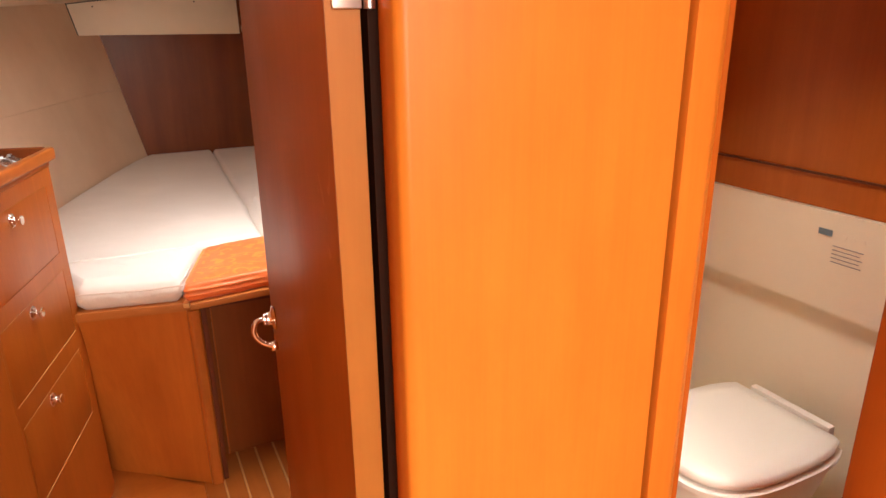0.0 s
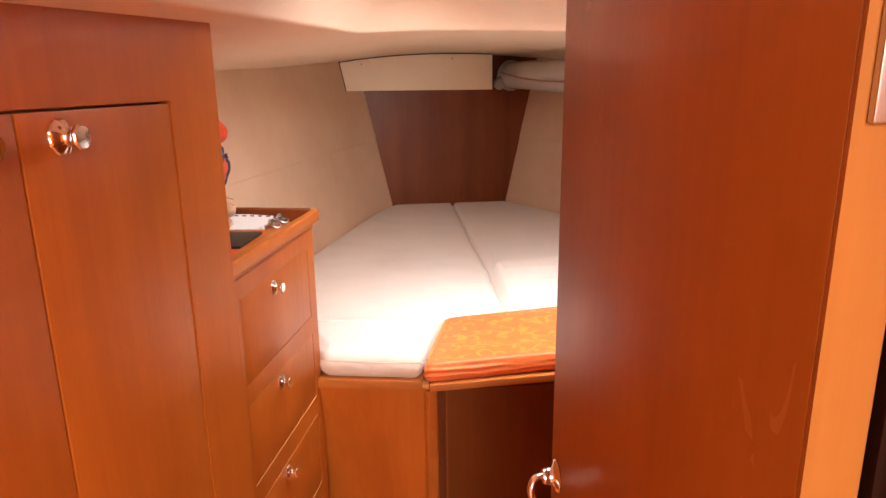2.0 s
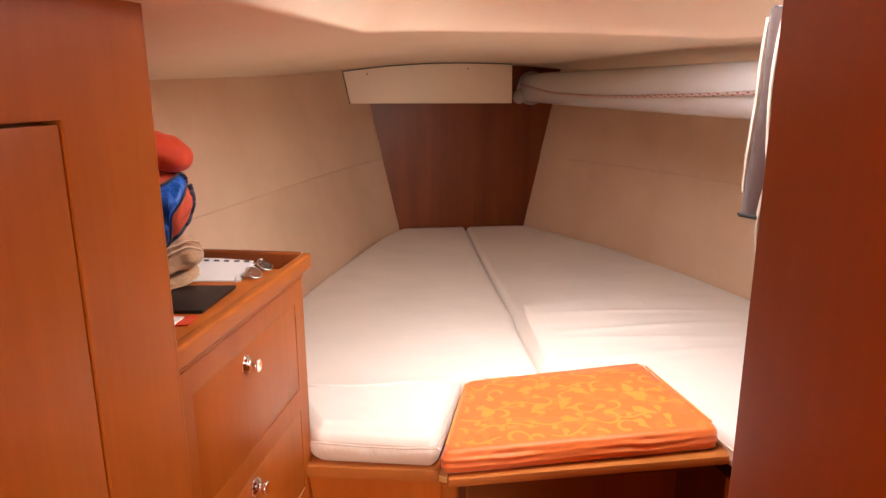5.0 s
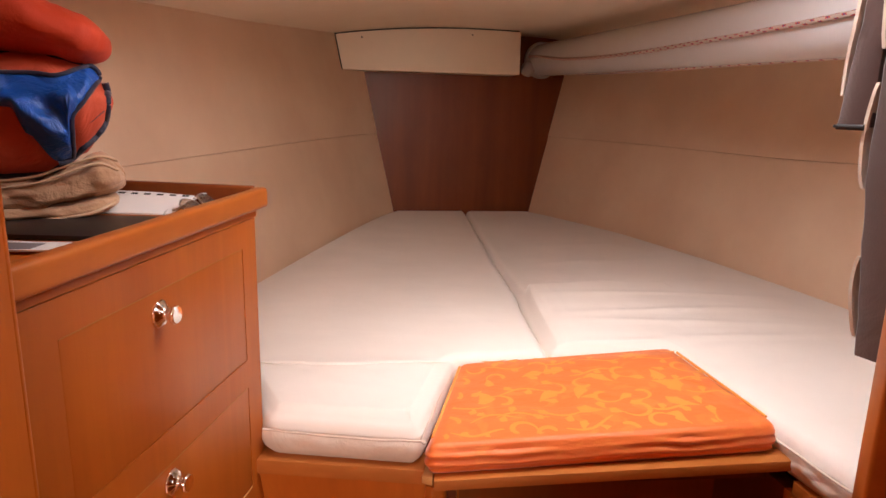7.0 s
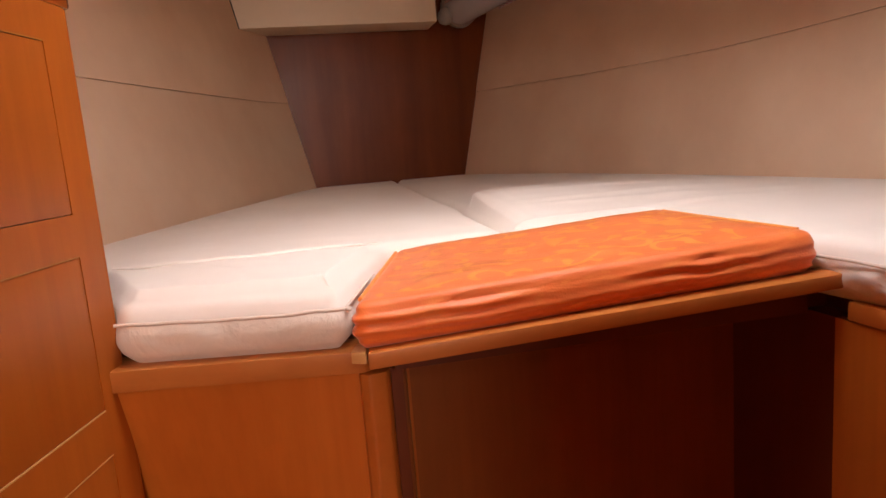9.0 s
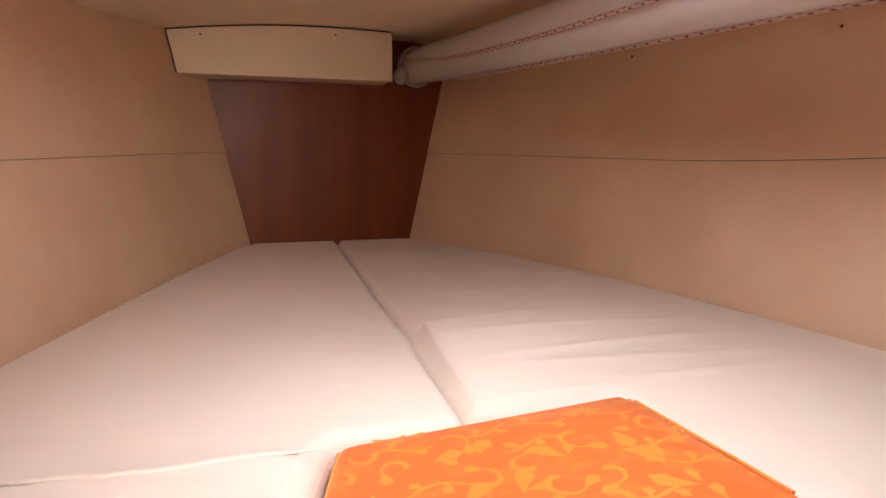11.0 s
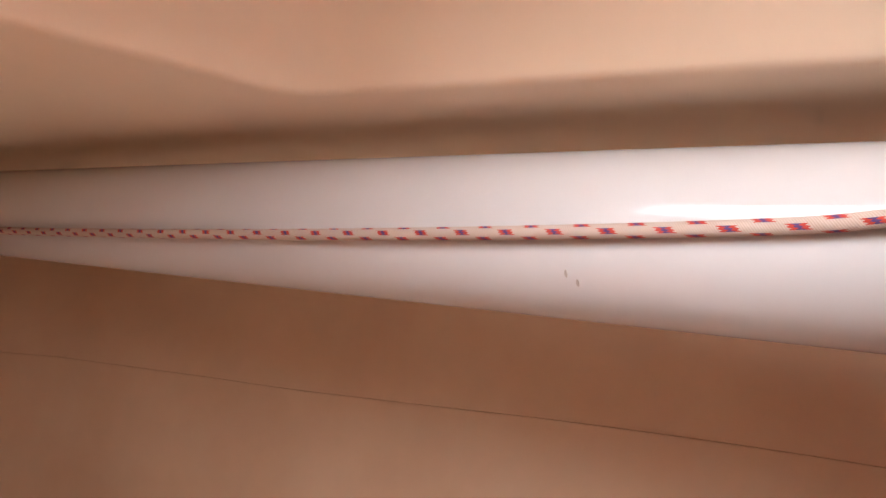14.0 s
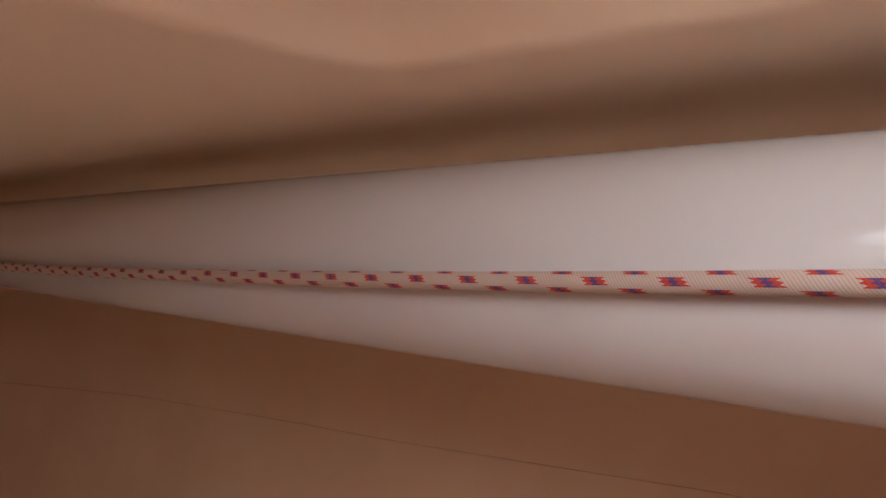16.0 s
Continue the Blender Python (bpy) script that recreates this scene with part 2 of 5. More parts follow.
def rope_material(pitch):
    """Off-white braid with red flecks that carry a blue heart."""
    m, nt, bsdf = material("braided_rope")
    tc = nt.nodes.new("ShaderNodeUVMap")
    sep = nt.nodes.new("ShaderNodeSeparateXYZ")
    nt.links.new(tc.outputs["UV"], sep.inputs[0])
    u, v = sep.outputs["X"], sep.outputs["Y"]           # u metres along, v turns round
    rows = math_of(nt, "MULTIPLY", math_of(nt, "ADD", math_of(nt, "ADD", v, math_of(nt, "MULTIPLY", u, 0.16)), 0.045), 6.0)
    row = math_of(nt, "FLOOR", rows)
    across = math_of(nt, "ABSOLUTE", math_of(nt, "SUBTRACT", math_of(nt, "FRACT", rows), 0.5))
    along = math_of(nt, "FRACT", math_of(nt, "ADD", math_of(nt, "DIVIDE", u, pitch), math_of(nt, "MULTIPLY", row, 0.5)))
    slant = math_of(nt, "MULTIPLY", math_of(nt, "SUBTRACT", math_of(nt, "FRACT", rows), 0.5), 0.10)
    dist = math_of(nt, "ABSOLUTE", math_of(nt, "ADD", math_of(nt, "SUBTRACT", along, 0.5), slant))
    notch = math_of(nt, "ABSOLUTE", math_of(nt, "SUBTRACT", math_of(nt, "FRACT", math_of(nt, "MULTIPLY", rows, 3.0)), 0.5))
    fleck = math_of(nt, "ADD", dist, math_of(nt, "MULTIPLY", notch, 0.13))
    inside = math_of(nt, "LESS_THAN", across, 0.37)
    red = math_of(nt, "MULTIPLY", math_of(nt, "LESS_THAN", fleck, 0.172), inside)
    blue = math_of(nt, "MULTIPLY", math_of(nt, "LESS_THAN", fleck, 0.080), inside)
    braid = nt.nodes.new("ShaderNodeTexWave")
    braid.inputs["Scale"].default_value, braid.inputs["Distortion"].default_value = 190.0, 0.6
    sc = nt.nodes.new("ShaderNodeCombineXYZ")
    nt.links.new(math_of(nt, "ADD", u, math_of(nt, "MULTIPLY", v, 0.02)), sc.inputs[0])
    nt.links.new(sc.outputs[0], braid.inputs["Vector"])
    ground = mixed(nt, braid.outputs["Fac"], (0.46, 0.365, 0.305), (0.56, 0.455, 0.39))
    colour = mixed(nt, red, ground, (0.48, 0.050, 0.032))
    colour = mixed(nt, blue, colour, (0.09, 0.045, 0.16))
    nt.links.new(colour, bsdf.inputs["Base Color"])
    bsdf.inputs["Roughness"].default_value = 0.8
    bumped(nt, bsdf, braid.outputs["Fac"], 0.3, 0.0005)
    return m


ROPE = rope_material(0.0388)


def glass():
    m, nt, bsdf = material("acrylic_pane")
    bsdf.inputs["Base Color"].default_value = (0.92, 0.95, 0.96, 1)
    bsdf.inputs["Roughness"].default_value, bsdf.inputs["IOR"].default_value = 0.04, 1.49
    bsdf.inputs["Transmission Weight"].default_value = 1.0
    return m


GLASS = glass()

# ---- mesh helpers ----
def smooth_by_angle(me, degrees=35):
    bm = bmesh.new()
    bm.from_mesh(me)
    for f in bm.faces:
        f.smooth = True
    for e in bm.edges:
        if len(e.link_faces) == 2 and e.calc_face_angle(0) > radians(degrees):
            e.smooth = False
    bm.to_mesh(me)
    bm.free()


def thing(name, at, label, category, group="", kind=""):
    """The Empty at a thing's base."""
    ob = new(name)
    ob.location = at
    ob.empty_display_size = 0.05
    return tagged(ob, label, category, group, kind)


def part(name, bm, mat, parent=None, label="", smooth=50):
    """One mesh object from a bmesh in world coordinates, under a thing or a part."""
    me = bpy.data.meshes.new(name)
    bmesh.ops.recalc_face_normals(bm, faces=bm.faces[:])
    bm.to_mesh(me)
    bm.free()
    me.materials.append(mat)
    if smooth:
        smooth_by_angle(me, smooth)
    ob = new(name, me)
    if parent is not None:
        ob.parent = parent
        if parent.type == "EMPTY":
            ob.matrix_parent_inverse = Matrix.Translation(-parent.location)
    if label:
        tagged(ob, label)
    return ob


def solid(name, bm, mat, label, category="", kind="", group="", smooth=50):
    return tagged(part(name, bm, mat, None, "", smooth), label, category, group, kind)


def box(x0, x1, y0, y1, z0, z1, bevel=0.0, m=None, segments=2, bm=None):
    bm = bm or bmesh.new()
    made = bmesh.ops.create_cube(bm, size=1.0)["verts"]
    for v in made:
        v.co = Vector((x0 + (v.co.x + 0.5) * (x1 - x0), y0 + (v.co.y + 0.5) * (y1 - y0), z0 + (v.co.z + 0.5) * (z1 - z0)))
    if bevel:
        edges = list({e for v in made for e in v.link_edges})
        made = list({v for f in bmesh.ops.bevel(bm, geom=edges, offset=bevel, segments=segments, profile=0.6, affect="EDGES")["faces"] for v in f.verts} | {v for v in made if v.is_valid})
    if m is not None:
        for v in made:
            v.co = m @ v.co
    return bm


def prism(outline, z0, z1, bevel=0.0, bm=None, top=None):
    """A plan outline raised from z0 to z1; top may give another outline above."""
    bm = bm or bmesh.new()
    a = [bm.verts.new((x, y, z0)) for x, y in outline]
    b = [bm.verts.new((x, y, z1)) for x, y in (top or outline)]
    n = len(a)
    faces = [bm.faces.new(a[::-1]), bm.faces.new(b)]
    faces += [bm.faces.new((a[i], a[(i + 1) % n], b[(i + 1) % n], b[i])) for i in range(n)]
    if bevel:
        bmesh.ops.bevel(bm, geom=list({e for f in faces for e in f.edges}), offset=bevel, segments=2, profile=0.6, affect="EDGES")
    return bm


def lathe(profile, turns=24, m=None, bm=None, flutes=0):
    """Radius and height pairs turned round z."""
    bm = bm or bmesh.new()
    rings = []
    for r, z, *deep in profile:
        k = deep[0] if deep else 0.0
        rings.append([bm.verts.new((m or Matrix()) @ Vector((r * (1 - k * (0.5 + 0.5 * math.cos(flutes * 2 * math.pi * i / turns))) * math.cos(2 * math.pi * i / turns),
                                                             r * (1 - k * (0.5 + 0.5 * math.cos(flutes * 2 * math.pi * i / turns))) * math.sin(2 * math.pi * i / turns), z))) for i in range(turns)])
    for a, b in zip(rings, rings[1:]):
        for i in range(turns):
            bm.faces.new((a[i], a[(i + 1) % turns], b[(i + 1) % turns], b[i]))
    bm.faces.new(rings[0][::-1])
    bm.faces.new(rings[-1])
    return bm


def sweep(points, radius, sides=10, bm=None, uv=False, flat=1.0):
    """A round bar along a line of points."""
    bm = bm or bmesh.new()
    pts = [Vector(p) for p in points]
    layer = bm.loops.layers.uv.verify() if uv else None
    rings, run, up = [], [0.0], Vector((0, 0, 1))
    for i, p in enumerate(pts):
        d = (pts[min(i + 1, len(pts) - 1)] - pts[max(i - 1, 0)]).normalized()
        side = d.cross(up)
        side = side.normalized() if side.length > 1e-4 else Vector((1, 0, 0))
        over = side.cross(d)
        r = radius(i / (len(pts) - 1)) if callable(radius) else radius
        rings.append([bm.verts.new(p + side * r * math.cos(2 * math.pi * k / sides) + over * flat * r * math.sin(2 * math.pi * k / sides)) for k in range(sides)])
        if i:
            run.append(run[-1] + (p - pts[i - 1]).length)
    for i in range(len(pts) - 1):
        for k in range(sides):
            f = bm.faces.new((rings[i][k], rings[i][(k + 1) % sides], rings[i + 1][(k + 1) % sides], rings[i + 1][k]))
            if uv:
                for loop, (a, b) in zip(f.loops, ((i, k), (i, k + 1), (i + 1, k + 1), (i + 1, k))):
                    loop[layer].uv = (run[a], b / sides)
    bm.faces.new(rings[0][::-1])
    bm.faces.new(rings[-1])
    return bm


def line(points, steps):
    """Evenly spaced points on a Catmull-Rom line."""
    p = [Vector(q) for q in points]
    p = [2 * p[0] - p[1]] + p + [2 * p[-1] - p[-2]]
    out = []
    for i in range(1, len(p) - 2):
        for k in range(steps):
            t = k / steps
            a, b, c, d = p[i - 1:i + 3]
            out.append(0.5 * ((2 * b) + (c - a) * t + (2 * a - 5 * b + 4 * c - d) * t * t + (3 * b - a - 3 * c + d) * t ** 3))
    return out + [p[-2]]


def loft(loops, closed=True, bm=None, caps=False):
    bm = bm or bmesh.new()
    rows = [[bm.verts.new(p) for p in loop] for loop in loops]
    n = len(rows[0])
    for a, b in zip(rows, rows[1:]):
        for i in range(n if closed else n - 1):
            bm.faces.new((a[i], a[(i + 1) % n], b[(i + 1) % n], b[i]))
    if caps:
        bm.faces.new(rows[0][::-1])
        bm.faces.new(rows[-1])
    return bm


def slab(rows, offset, bm=None):
    """A curved panel: a grid of points given a thickness along offset."""
    off = Vector(offset)
    loops = []
    front = [[Vector(p) for p in r] for r in rows]
    for r in front:
        loops.append(r + [p + off for p in reversed(r)])
    return loft(loops, True, bm, True)


def curve_at(table, y):
    """x on a plan line given as (y, x) pairs, y falling, by smooth interpolation."""
    pts = sorted(table)
    if y <= pts[0][0]:
        a, b = pts[0], pts[1]
    elif y >= pts[-1][0]:
        a, b = pts[-2], pts[-1]
    else:
        a, b = next((a, b) for a, b in zip(pts, pts[1:]) if a[0] <= y <= b[0])
    return a[1] + (b[1] - a[1]) * (y - a[0]) / (b[0] - a[0])


HULL_LEFT = [(4.16, 0.035), (4.10, 0.010), (3.9, -0.090), (3.6, -0.195), (3.2, -0.325), (2.95, -0.40), (2.5, -0.535), (2.0, -0.665), (0.6, -0.95)]
HULL_RIGHT = [(4.16, 0.632), (4.10, 0.655), (3.9, 0.765), (3.55, 0.925), (3.1, 1.055), (2.75, 1.125), (2.42, 1.18), (1.94, 1.235), (0.6, 1.35)]
LEAN = 0.218                                 # outward lean of the topsides
AXIS = 0.30


def hull_x(side, y, z):
    x = curve_at(HULL_LEFT if side < 0 else HULL_RIGHT, y)
    return x + side * LEAN * (z - 0.67)


def deck_z(x, y):
    camber = 0.085 if x > AXIS else 0.10 + 0.03 * min(1.0, max(0.0, (y - 2.4) / 1.0))
    return 1.471 - camber * (x - AXIS) ** 2


# ---- hull sides ----
def hull_side(side, name):
    ys = [4.16 - 0.06 * i for i in range(60)]
    ys = [y for y in ys if y > (1.55 if side < 0 else 1.66)]
    gap = 0.0009

    def seam(y):
        return 1.020 + (0.040 * (lambda k: k * k * (3 - 2 * k))(min(1.0, max(0.0, (3.1 - y) / 1.2))) if side > 0 else 0.0)
    lower = [[(hull_x(side, y, z), y, z) for z in (0.40, 0.55, 0.70, 0.85, seam(y) - gap)] for y in ys]
    upper = [[(hull_x(side, y, z) - side * 0.0025, y, z) for z in (seam(y) + gap, 1.15, 1.30, 1.40, 1.50)] for y in ys]
    base = solid(name, slab(lower, (side * 0.04, 0, 0)), LINER, "cream vinyl lining on the hull side above the berth", "wall", "structure")
    part("upper_panel", slab(upper, (side * 0.04, 0, 0)), LINER, base, "upper cream lining panel, lapped over the seam")
    back = [[(hull_x(side, y, z) + side * 0.042, y, z) for z in (0.3, 1.52)] for y in (4.2, 3.6, 3.2, 2.5, 1.9, 1.5)]
    part("backing", slab(back, (side * 0.05, 0, 0)), DARK_AND_SHADED_WOOD, base)
    return base


hull_side(-1, "wall_port")
starboard_wall = hull_side(1, "wall_starboard")
for y in (2.655, 3.275):
    x = hull_x(1, y, 1.331) - 0.0027
    part("screw", lathe([(0.0, 0.0), (0.0042, 0.0), (0.0036, 0.0014), (0.0, 0.0018)], 14, Matrix.Translation((x, y, 1.331)) @ Matrix.Rotation(radians(-77), 4, "Y")), DARK_AND_SHADED_WOOD, starboard_wall, "small dark screw head")

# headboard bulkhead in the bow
# the bow end's shade is put into this wood's colour
solid("wall_bow", prism([(-0.30, 4.10), (0.98, 4.10), (0.98, 4.16), (-0.30, 4.16)], 0.35, 1.52), SHADED_WOOD,
      "mahogany bulkhead closing the bow end of the berth, darkened for shade", "wall", "structure")

# ---- deckhead with raised coachroof and hatch ----
COUNT = 240
MIDDLE = (0.30, 1.62)


def around(distance):
    """Plan points round MIDDLE at the distance that distance(angle) gives."""
    out = []
    for i in range(COUNT):
        a = 2 * math.pi * i / COUNT
        r = distance(a)
        out.append((MIDDLE[0] + r * math.cos(a), MIDDLE[1] + r * math.sin(a)))
    return out


def in_polygon(poly, shrink=0.0, rounding=14.0):
    """Distance from MIDDLE to a convex outline with softened corners."""
    planes = []
    for (ax, ay), (bx, by) in zip(poly, poly[1:] + poly[:1]):
        nx, ny = by - ay, ax - bx
        k = math.hypot(nx, ny)
        nx, ny = nx / k, ny / k
        d = (ax - MIDDLE[0]) * nx + (ay - MIDDLE[1]) * ny - shrink
        planes.append((nx, ny, d))

    def distance(a):
        c, s = math.cos(a), math.sin(a)
        total = sum(max(0.0, (c * nx + s * ny) / d) ** rounding for nx, ny, d in planes)
        return total ** (-1.0 / rounding)
    return distance


RECESS = [(-0.50, 0.69), (1.08, 0.69), (0.857, 1.78), (0.718, 2.396), (0.46, 2.440), (0.20, 2.412), (-0.150, 2.222), (-0.288, 1.70)]
HOLE = [(HATCH[0], HATCH[2]), (HATCH[1], HATCH[2]), (HATCH[1], HATCH[3]), (HATCH[0], HATCH[3])]
OUTER = [(-1.35, 0.60), (1.75, 0.60), (1.75, 4.30), (-1.35, 4.30)]


def edge_z(x, y):
    up = min(1.0, max(0.0, (1.0 - y) / 0.32))
    return deck_z(x, y) + (1.70 - deck_z(x, y)) * up * up * (3 - 2 * up)


def hatch_plane(x, y):
    return 1.565 + 0.16 * (2.05 - y)


def deckhead():
    rim = in_polygon(RECESS, 0.0, 90)
    outer = around(in_polygon(OUTER, 0, 60))
    far = [(x, y, edge_z(x, y)) for x, y in outer]
    loops = [[(x, y, z + 0.03) for x, y, z in far], far]
    edge = around(rim)
    for k in (0.66, 0.33, 0.12):
        loops.append([(ex + (ox - ex) * k, ey + (oy - ey) * k, edge_z(ex + (ox - ex) * k, ey + (oy - ey) * k)) for (ex, ey), (ox, oy) in zip(edge, outer)])
    hole = around(in_polygon(HOLE, 0.0, 30))
    lip = 0.020
    for a in (0, 20, 40, 60, 78):
        t = radians(a)
        loop = []
        for (ex, ey), (hx, hy) in zip(edge, hole):
            d = Vector((hx - ex, hy - ey)).normalized()
            inward = lip * math.sin(t)
            loop.append((ex + d.x * inward, ey + d.y * inward, edge_z(ex, ey) + lip * 0.55 * (1 - math.cos(t))))
        loops.append(loop)
    last = loops[-1]
    for k in (0.08, 0.18, 0.32, 0.50, 0.75, 1.0):
        loops.append([(x + (hx - x) * k, y + (hy - y) * k, z + (hatch_plane(hx, hy) - z) * (1 - (1 - k) ** 2.4)) for (x, y, z), (hx, hy) in zip(last, hole)])
    loops.append([(x, y, hatch_plane(x, y) + 0.07) for x, y in hole])
    loops.append([(x, y, hatch_plane(x, y) + 0.075) for x, y in around(in_polygon(HOLE, -0.12, 30))])
    return loft(loops)


ceiling = solid("ceiling", deckhead(), HEADLINER, "cream deckhead lining with a raised coachroof and rounded edge", "ceiling", "structure", smooth=60)

hatch = thing("window_1", (0.30, 1.85, 1.60), "closed deck hatch with a cream frame over the berth", "hatch", kind="structure")


def ring(poly, inner, outer, z0, z1):
    a, b = around(in_polygon(poly, inner, 30)), around(in_polygon(poly, outer, 30))
    lo = lambda pts, dz: [(x, y, hatch_plane(x, y) + dz) for x, y in pts]
    return loft([lo(a, z0), lo(b, z0), lo(b, z1), lo(a, z1), lo(a, z0)])


part("window_frame", ring(HOLE, 0.018, -0.020, -0.010, 0.004), BOXPANEL, hatch, "narrow cream trim ring")
part("pane_frame", ring(HOLE, 0.012, 0.0005, 0.030, 0.060), STEEL, hatch, "metal pane frame")
pane = part("pane", loft([[(x, y, hatch_plane(x, y) + z) for x, y in around(in_polygon(HOLE, 0.011, 30))] for z in (0.042, 0.052)], caps=True), GLASS, hatch, "clear acrylic pane")
pane.visible_shadow = False
part("catch", box(0.105, 0.133, 2.118, 2.132, 1.538, 1.549, 0.003), BOXPANEL, hatch, "small moulded catch")

# ---- sole ----
sole = solid("floor", prism([(-1.3, -2.2), (1.7, -2.2), (1.7, 2.6), (-1.3, 2.6)], -0.03, -0.006), TEAK, "varnished teak cabin sole with pale strips", "floor", "structure")
PLANKS = [-0.03 + 0.058 * i for i in range(14)]
for x in PLANKS:
    part("plank", box(x, x + 0.0515, 0.75, 2.24, -0.006, 0.0, 0.0008), TEAK, sole)
    part("strip", box(x + 0.0525, x + 0.0572, 0.75, 2.24, -0.006, 0.0006), HOLLY, sole)
part("side_board", prism([(-0.60, 0.75), (-0.034, 0.75), (-0.034, 2.00), (-0.272, 2.22), (-0.60, 2.22)], -0.006, 0.006, 0.002), BASE_WOOD, sole, "smooth orange veneered board at the side of the sole")

# ---- bulkheads ----
# transverse bulkhead between passage and cabin, right of the doorway
screen = thing("wall_passage", (0.3, 0.69, 0.0), "lacquered orange wood bulkhead beside the cabin doorway", "wall", kind="structure")
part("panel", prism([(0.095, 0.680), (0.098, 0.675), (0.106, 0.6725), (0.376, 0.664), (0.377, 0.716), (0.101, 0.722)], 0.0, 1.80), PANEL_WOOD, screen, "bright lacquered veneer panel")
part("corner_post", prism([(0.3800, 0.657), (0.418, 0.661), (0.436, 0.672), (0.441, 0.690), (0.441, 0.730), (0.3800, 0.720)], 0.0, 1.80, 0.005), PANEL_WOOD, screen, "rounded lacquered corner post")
# block added in the gap between door and panel to show its darkness
part("gap_shade", box(0.0925, 0.1300, 0.7235, 0.748, 0.0, 1.75), GAP_SHADE, screen, "near-black fill for the shade in the door gap")
head_wall = solid("wall_head_aft", box(0.768, 1.45, 0.60, 0.66, 0.0, 1.80, 0.004), MAHOGANY, "mahogany bulkhead beside the toilet compartment doorway", "wall", "structure")
part("latch_plate", box(0.7635, 0.7680, 0.622, 0.640, 0.50, 0.56, 0.001), BLACK_PLASTIC, head_wall, "black latch keeper")

# partition between the cabin and the toilet compartment, with the slanting berth end
solid("wall_partition", prism([(0.475, 0.735), (0.515, 0.735), (0.515, 1.60), (0.475, 1.60)], 0.0, 1.75), MAHOGANY, "mahogany partition along the cabin entrance", "wall", "structure")
end_wall = solid("wall_berth_end", prism([(0.452, 1.634), (1.50, 1.985), (1.49, 2.015 - 0.055), (0.462, 1.606)], 0.0, 1.56), MAHOGANY, "dark mahogany bulkhead at the end of the berth", "wall", "structure")
part("end_post", prism([(0.402, 1.612), (0.416, 1.600), (0.474, 1.612), (0.470, 1.640), (0.412, 1.640)], 0.0, 1.60, 0.004), RAIL_WOOD, end_wall, "rounded lighter edge moulding")
part("inner_stile", box(0.4745, 0.5000, 1.560, 1.6055, 0.0, 1.60, 0.003), MAHOGANY, end_wall)

# passage and saloon behind the camera
solid("wall_port_passage", prism([(-0.66, 0.70), (-0.62, 0.70), (-0.62, 0.60), (-1.30, 0.60), (-1.30, 0.64), (-0.66, 0.64)], 0.0, 1.85), MAHOGANY, "mahogany bulkhead at the cabin entrance", "wall", "structure")
solid("wall_saloon_port", box(-1.36, -1.30, -2.2, 0.64, 0.0, 2.0), PANEL_WOOD, "wood-panelled saloon side", "wall", "structure")
solid("wall_saloon_starboard", box(1.50, 1.56, -2.2, 2.1, 0.0, 2.0), PANEL_WOOD, "wood-panelled saloon side", "wall", "structure")
aft = box(-1.36, -0.68, -2.26, -2.2, 0.0, 2.0)
for x0, x1, z0, z1 in ((0.08, 1.56, 0.0, 2.0), (-0.68, 0.08, 0.0, 0.88), (-0.68, 0.08, 1.84, 2.0)):
    box(x0, x1, -2.26, -2.2, z0, z1, bm=aft)
solid("wall_saloon_aft", aft, PANEL_WOOD, "wood-panelled saloon end with the open companionway", "wall", "structure")
saloon_top = bmesh.new()
for a in ((-1.36, -0.22, -2.26, 0.70), (0.52, 1.56, -2.26, 0.70), (-0.22, 0.52, -2.26, -1.32), (-0.22, 0.52, -0.58, 0.70)):
    box(a[0], a[1], a[2], a[3], 1.86, 1.92, 0, bm=saloon_top)
solid("ceiling_saloon", saloon_top, HEADLINER, "cream saloon headlining with an open skylight", "ceiling", "structure")
solid("wall_over_door", box(-1.30, 1.50, 0.60, 0.64, 1.66, 1.90), HEADLINER, "cream panel over the doorway", "wall", "structure")

# ---- cabin door, standing open ----
door = thing("door_1", (0.075, 0.74, 0.0), "open mahogany cabin door with worn lacquer and light edge", "door", kind="structure")
DOOR = Matrix.Translation((0.058, 0.727, 0.0)) @ Matrix.Rotation(radians(-1.6), 4, "Z")
leaf = part("leaf", box(0.0, 0.030, 0.003, 0.432, 0.10, 1.615, 0.002, DOOR), MAHOGANY_DOOR, door)
part("edge_strip", box(0.0005, 0.0295, 0.0, 0.0028, 0.10, 1.615, 0.0, DOOR), EDGE_WOOD, door, "light solid wood edge")
part("hinge", box(0.006, 0.030, -0.0045, -0.0002, 1.318, 1.39, 0.001, DOOR), STEEL, door, "steel hinge leaf")
part("hinge_knuckle", sweep([DOOR @ Vector((0.036, -0.004, z)) for z in (1.318, 1.34, 1.37, 1.39)], 0.005, 12), STEEL, door)


